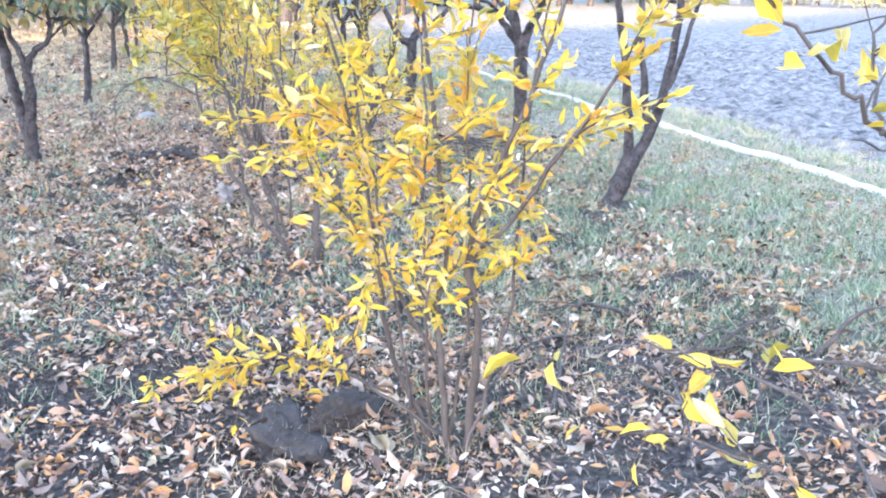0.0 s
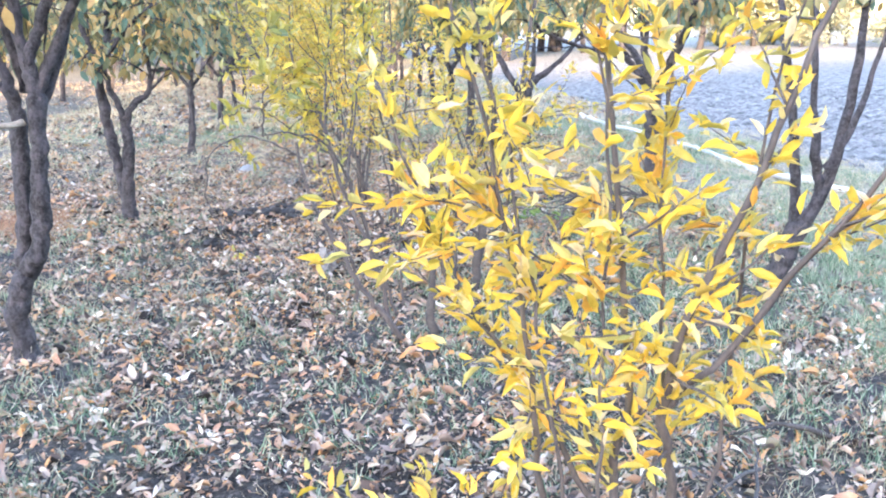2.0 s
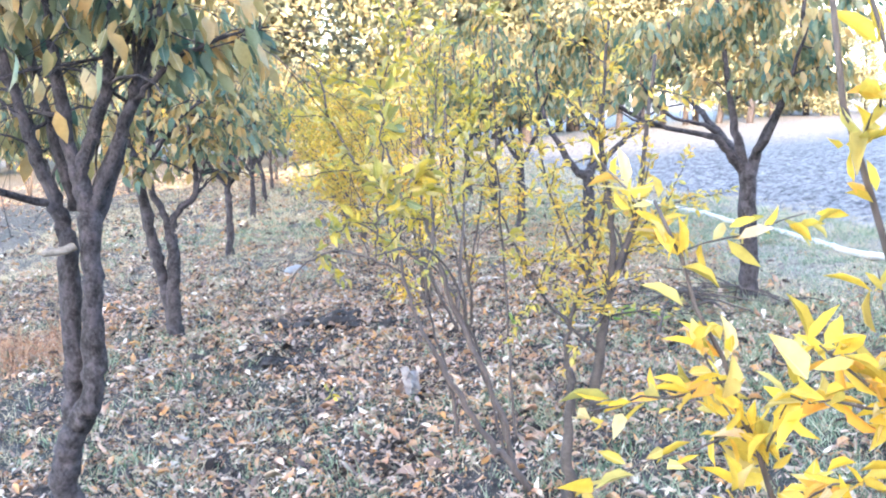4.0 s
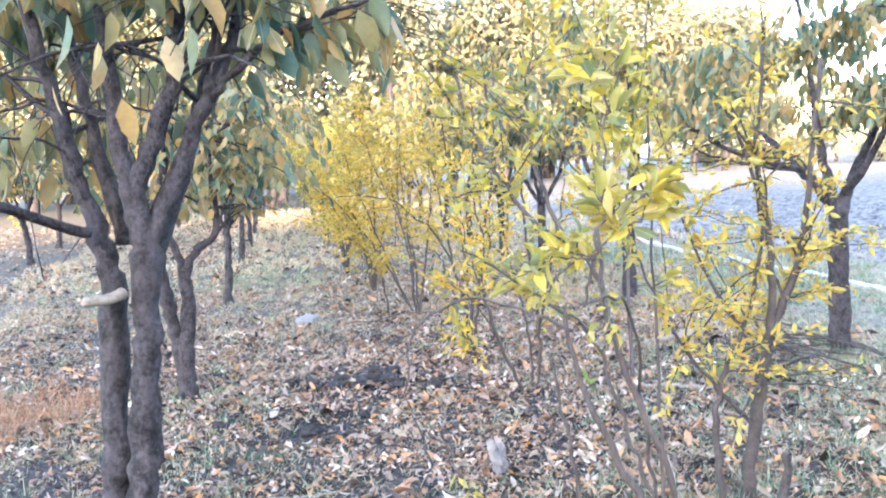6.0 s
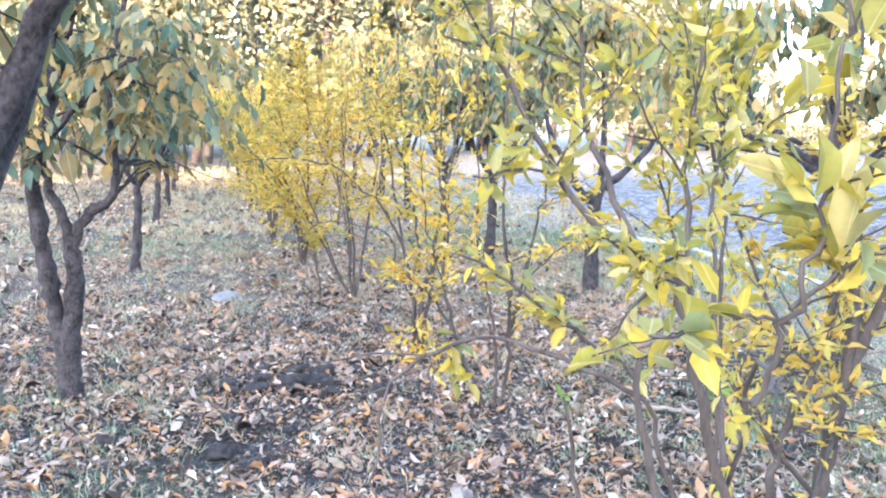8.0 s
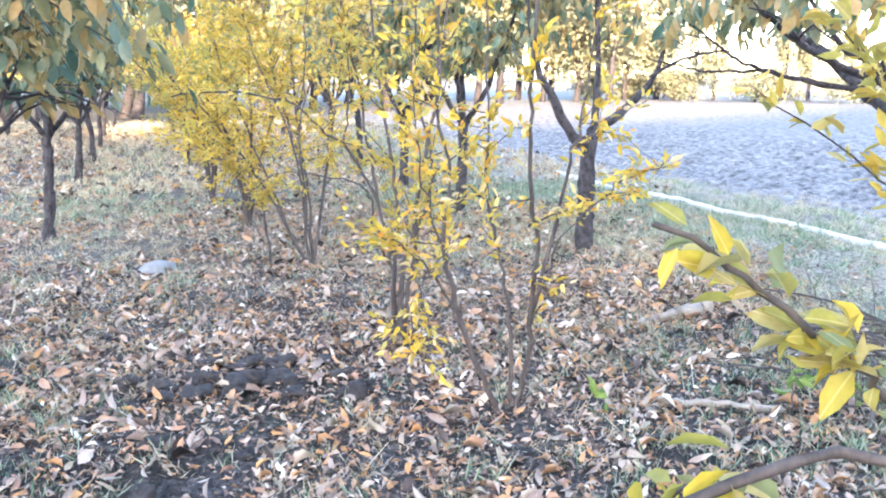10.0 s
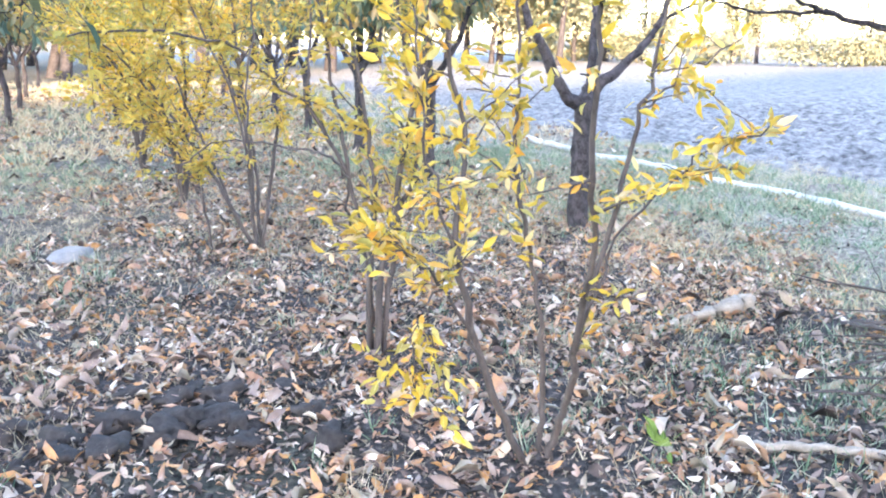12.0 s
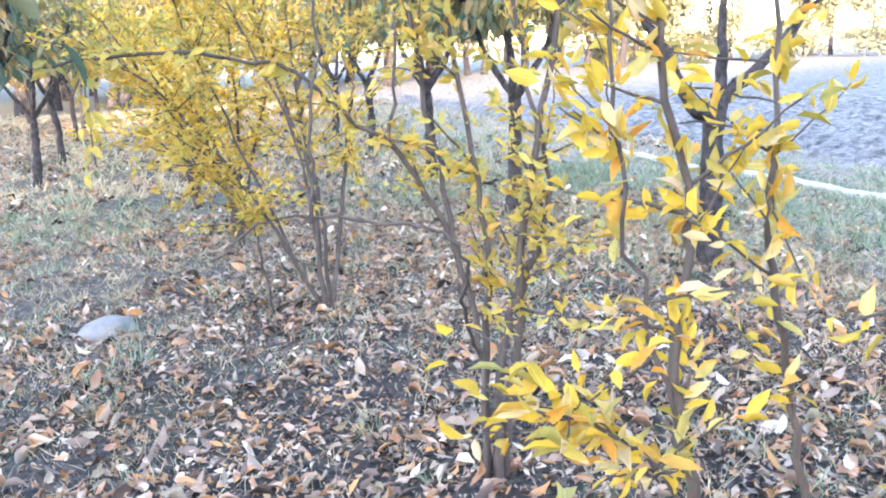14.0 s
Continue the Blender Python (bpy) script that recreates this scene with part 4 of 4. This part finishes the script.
def litter(name, n, x0, x1, y0, y1, size, seed, chips=False, label="fallen brown, beige and orange leaves covering the soil"):
    r = np.random.default_rng(seed)
    x, y = on_ground(n, x0, x1, y0, y1, r)
    dens = 0.79 + 0.35 * wave(x, y, 1.3, 8) + 0.38 * wave(x, y, 7.5, 9) - (0.65 * np.clip((x - 3.4) / 1.5, 0, 1)) - 0.35 * np.clip((-1.2 - x) / 1.0, 0, 1) - 0.45 * np.clip((y - 10.0) / 2.5, 0, 1) * np.exp(-((x + 0.4) / 1.0) ** 2)
    for bx, by, br in BARE:
        dens = dens - 0.62 * np.exp(-(((x - bx) / br) ** 2 + ((y - by) / (0.7 * br)) ** 2) ** 1.5)
    ok = r.random(n) < dens
    x, y = x[ok], y[ok]
    m = len(x)
    a = r.uniform(0, 6.28, m)
    tilt = 0.42 * r.standard_normal(m) + 0.15
    d = np.stack([np.cos(a), np.sin(a), tilt], -1)
    nrm = np.stack([0.7 * r.standard_normal(m), 0.7 * r.standard_normal(m), np.ones(m)], -1)
    L = size * r.uniform(0.5, 1.25, m)
    P = np.stack([x, y, height(x, y) + r.uniform(0.004, 0.035, m)], -1)
    me = scattered(name, CHIP_V if chips else LEAF_V, CHIP_T if chips else LEAF_T, P, d, nrm, L, L * r.uniform(0.22, 0.5, m), r.uniform(-2.2, 3.6, m))
    return tagged(part(name, me, mat_litter), label, "leaf litter", kind="stuff")


litter("leaf_litter", 86000, -3.5, 5.5, 1.2, 14.5, 0.052, 1)
litter("leaf_litter", 15000, -3.0, 4.5, 1.2, 14.5, 0.092, 3)
litter("leaf_litter", 130000, -3.5, 5.8, 1.2, 13.5, 0.030, 4, True, label="crumbled bits of dry leaves over the soil")
litter("leaf_litter", 34000, -4.5, 6.5, 14.5, 32.0, 0.10, 2, True)


CRUMB_V = np.array([(0.5, 0, 0), (-0.5, 0.1, 0), (0, 0.5, 0.05), (0.05, -0.5, 0), (0, 0, 0.45), (0, 0, -0.4)])
CRUMB_T = np.array([(0, 2, 4), (2, 1, 4), (1, 3, 4), (3, 0, 4), (2, 0, 5), (1, 2, 5), (3, 1, 5), (0, 3, 5)])
r = np.random.default_rng(31)
n = 16000
x, y = on_ground(n, -3.5, 5.5, 1.2, 12.5, r)
for k, (bx, by, br) in enumerate(BARE):
    s = slice(k * 1800, k * 1800 + 1800)
    x[s], y[s] = bx + br * 0.6 * r.standard_normal(1800), by + br * 0.45 * r.standard_normal(1800)
P = np.stack([x, y, height(x, y) + 0.002], -1)
L = 0.008 + 0.022 * r.random(n) ** 3
me = scattered("soil_crumbs", CRUMB_V, CRUMB_T, P, r.standard_normal((n, 3)), r.standard_normal((n, 3)), L, L * r.uniform(0.6, 1.2, n))
tagged(part("soil_crumbs", me, mat_clod), "dark crumbs of loose soil", "soil", kind="stuff")


def blades(name, n, x0, x1, y0, y1, length, width, seed, material, weight, label, category, clump=14, flat=0.0):
    r = np.random.default_rng(seed)
    cx, cy = on_ground(n, x0, x1, y0, y1, r)
    ok = r.random(n) < weight(cx, cy)
    cx, cy = cx[ok], cy[ok]
    m = len(cx) * clump
    x = np.repeat(cx, clump) + 0.035 * r.standard_normal(m)
    y = np.repeat(cy, clump) + 0.035 * r.standard_normal(m)
    d = np.stack([0.55 * r.standard_normal(m), 0.55 * r.standard_normal(m), np.full(m, 1.0 - flat)], -1)
    nrm = np.stack([r.standard_normal(m), r.standard_normal(m), 0.2 + 0 * x], -1)
    L = length * np.repeat(r.uniform(0.5, 1.3, len(cx)), clump) * r.uniform(0.5, 1.2, m)
    P = np.stack([x, y, height(x, y) - 0.005], -1)
    me = scattered(name, BLADE_V, BLADE_T, P, d, nrm, L, np.full(m, width) * r.uniform(0.6, 1.4, m), r.uniform(0.2, 1.6, m))
    return tagged(part(name, me, material), label, category, kind="stuff")


for x0, x1, y0, y1, n in [(-12.0, -3.5, -6.0, 16.0, 16000), (-3.5, 5.6, -6.0, 1.2, 14000), (-14.0, -4.5, 16.0, 34.0, 12000)]:
    litter("leaf_litter", n, x0, x1, y0, y1, 0.085, 5 + n, True, label="thin scatter of fallen leaves beyond the rows")
    blades("dry_grass", n // 12, x0, x1, y0, y1, 0.13, 0.006, n, mat_straw, lambda x, y: 0.4 + 0.5 * wave(x, y, 1.2, 13), "dry straw-coloured grass beyond the rows", "dry grass", 8, 0.3)


def verge(x, y):
    w = 0.24 - 0.22 * (y > 6.5) * np.exp(-((x - 0.8) / 2.0) ** 4) + 0.95 * np.exp(-((x - 3.5) / 1.6) ** 2) + 0.55 * np.exp(-((x + 0.4) / 0.9) ** 2) * np.clip((y - 9.5) / 2, 0, 1) + 0.15 * np.exp(-((y - 4.3) / 1.4) ** 2) * (x > -1.5) + 0.25 * np.exp(-((x + 1.0) / 0.6) ** 2)
    w = w + 0.7 * np.exp(-((x - 2.8) / 1.2) ** 2 - ((y - 3.6) / 2.2) ** 2)
    return w * np.clip(0.65 + 0.8 * wave(x, y, 0.9, 12), 0.08, 1)


blades("grass", 17000, -3.5, 6.8, 1.2, 16.0, 0.105, 0.006, 21, mat_grass, verge, "short bluish-green grass between the tree rows", "grass")
blades("grass", 3500, -4.5, 6.8, 16.0, 34.0, 0.14, 0.012, 22, mat_grass, verge, "short bluish-green grass further along the rows", "grass", 10)


blades("grass", 700, 2.9, 4.7, 7.6, 13.0, 0.12, 0.005, 27, mat_grass, lambda x, y: 0.9 * np.exp(-((x - 3.7) / 0.55) ** 2), "taller grass on the verge by the tree row", "grass", 9, 0.3)
blades("grass", 2600, 4.2, 7.0, 2.5, 16.0, 0.09, 0.007, 29, mat_grass, lambda x, y: 0.75 + 0.4 * wave(x, y, 1.1, 15) - 0.5 * np.clip((x - 5.9) / 0.8, 0, 1), "pale bluish grass on the strip beside the field", "grass", 10, 0.3)
blades("dry_grass", 700, 2.9, 4.7, 7.6, 13.0, 0.14, 0.004, 28, mat_straw, lambda x, y: 0.9 * np.exp(-((x - 3.7) / 0.55) ** 2), "pale withered grass on the verge by the tree row", "dry grass", 9, 0.3)


def dry(x, y):
    return np.clip(0.35 + 0.6 * wave(x, y, 1.7, 13), 0.03, 1) + 0.8 * np.exp(-((x - 6.2) / 0.7) ** 2) + 0.8 * np.exp(-((x + 0.65) / 0.5) ** 2 - ((y - 9.3) / 1.0) ** 2) + 0.7 * (x < -2.3) + 1.3 * np.exp(-((x - 2.7) / 1.3) ** 2) * np.clip((y - 8.5) / 2, 0, 1) + 0.7 * np.exp(-((x + 0.3) / 1.2) ** 2) * np.clip((y - 8.5) / 2, 0, 1)


blades("dry_grass", 15000, -4.5, 7.4, 1.2, 16.0, 0.10, 0.0035, 23, mat_straw, dry, "dry straw-coloured grass among the leaves", "dry grass", 9, 0.35)
blades("dry_grass", 5500, -4.5, 6.5, 16.0, 36.0, 0.15, 0.012, 24, mat_straw, dry, "dry straw-coloured grass along the rows", "dry grass", 8, 0.2)


blades("dry_grass", 1500, -5.5, -1.75, 7.7, 10.0, 0.16, 0.006, 25, mat_redstraw, lambda x, y: 0.9 * np.exp(-((y - 8.8 - 0.25 * (x + 2.3)) / 0.55) ** 2), "reddish withered grass on a low bank", "dry grass", 14, 0.3)


# ---- distance ----
def far_tree(x, y, seed, h, w, leaves, size, label, trunk_h=0.25):
    r = np.random.default_rng(seed)
    root = thing("tree", (x, y, -0.05), label, "tree", "trees beyond the field")
    line = smooth_line([(0, 0, 0), (0.05 * w, 0, h * 0.4), (0, 0, h * 0.9)], 3, 0.02 * w, r)
    pieces = [tube(line, np.linspace(0.035 * h ** 0.8, 0.02, len(line)), 6, seed)]
    tips = [line[3:]]
    for k in range(9):
        a, z = r.uniform(0, 6.28), h * r.uniform(trunk_h, 0.85)
        e = np.array([w * 0.5 * math.cos(a), w * 0.5 * math.sin(a), z + h * 0.15])
        ln = smooth_line([(0, 0, z), e * (0.5, 0.5, 1) - (0, 0, h * 0.06), e], 3, 0.03 * w, r)
        pieces.append(tube(ln, np.linspace(0.012 * h ** 0.8, 0.01, len(ln)), 4, seed + k))
        tips.append(ln[2:])
    part("trunk", joined("trunk", pieces), mat_bark, root)
    tips = np.concatenate(tips)
    pos = tips[r.integers(0, len(tips), leaves)] + r.standard_normal((leaves, 3)) * (w * 0.14, w * 0.14, h * 0.07)
    pos[:, 2] = np.maximum(pos[:, 2], h * trunk_h * 0.7)
    L = size * r.uniform(0.6, 1.4, leaves)
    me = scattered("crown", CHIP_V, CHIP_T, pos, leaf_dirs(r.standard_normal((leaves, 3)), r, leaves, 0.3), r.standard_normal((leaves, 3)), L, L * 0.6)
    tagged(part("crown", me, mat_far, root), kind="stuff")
    return root


r = np.random.default_rng(77)
for k in range(36):
    a = radians(27 + 1.3 * k + r.uniform(-0.6, 0.6))
    d = r.uniform(54, 68)
    tall = r.random() < 0.18
    far_tree(0.5 + d * math.sin(a), 4 + d * math.cos(a), 500 + k, r.uniform(5, 7) if tall else r.uniform(1.2, 4.2), 1.4 if tall else r.uniform(2, 5), 1700, 0.22, "slim sunlit poplar beyond the field" if tall else "sunlit bushy tree in the far hedgerow", 0.08)
for k in range(54):
    a = radians(-27 + 1.08 * k + r.uniform(-0.6, 0.6))
    d = r.uniform(33, 60) if a < radians(14) else r.uniform(50, 64)
    if -0.9 < math.degrees(a) < 1.7:
        continue
    far_tree(0.5 + d * math.sin(a), 4 + d * math.cos(a), 600 + k, r.uniform(8, 13), r.uniform(3.2, 5.2), 4300, 0.31, "tall olive-leaved poplar beyond the orchard", 0.14)
for k, (x, y) in enumerate([(-3.2, 27.5), (-5.2, 28.5), (-7.6, 26.5), (-2.6, 31.5), (-9.5, 24.5)]):
    st = [([(0, 0, 0), (0.2 * math.cos(j), 0.2 * math.sin(j), 0.9), (0.7 * math.cos(j), 0.7 * math.sin(j), 1.7), (1.0 * math.cos(j), 1.0 * math.sin(j), 2.4)], 0.02, 1.2) for j in range(6)]
    shrub(x, y, 700 + k, st, GOL, "sunlit golden shrub at the end of the row", 1600, 0, 0.12, 8, 0.6)
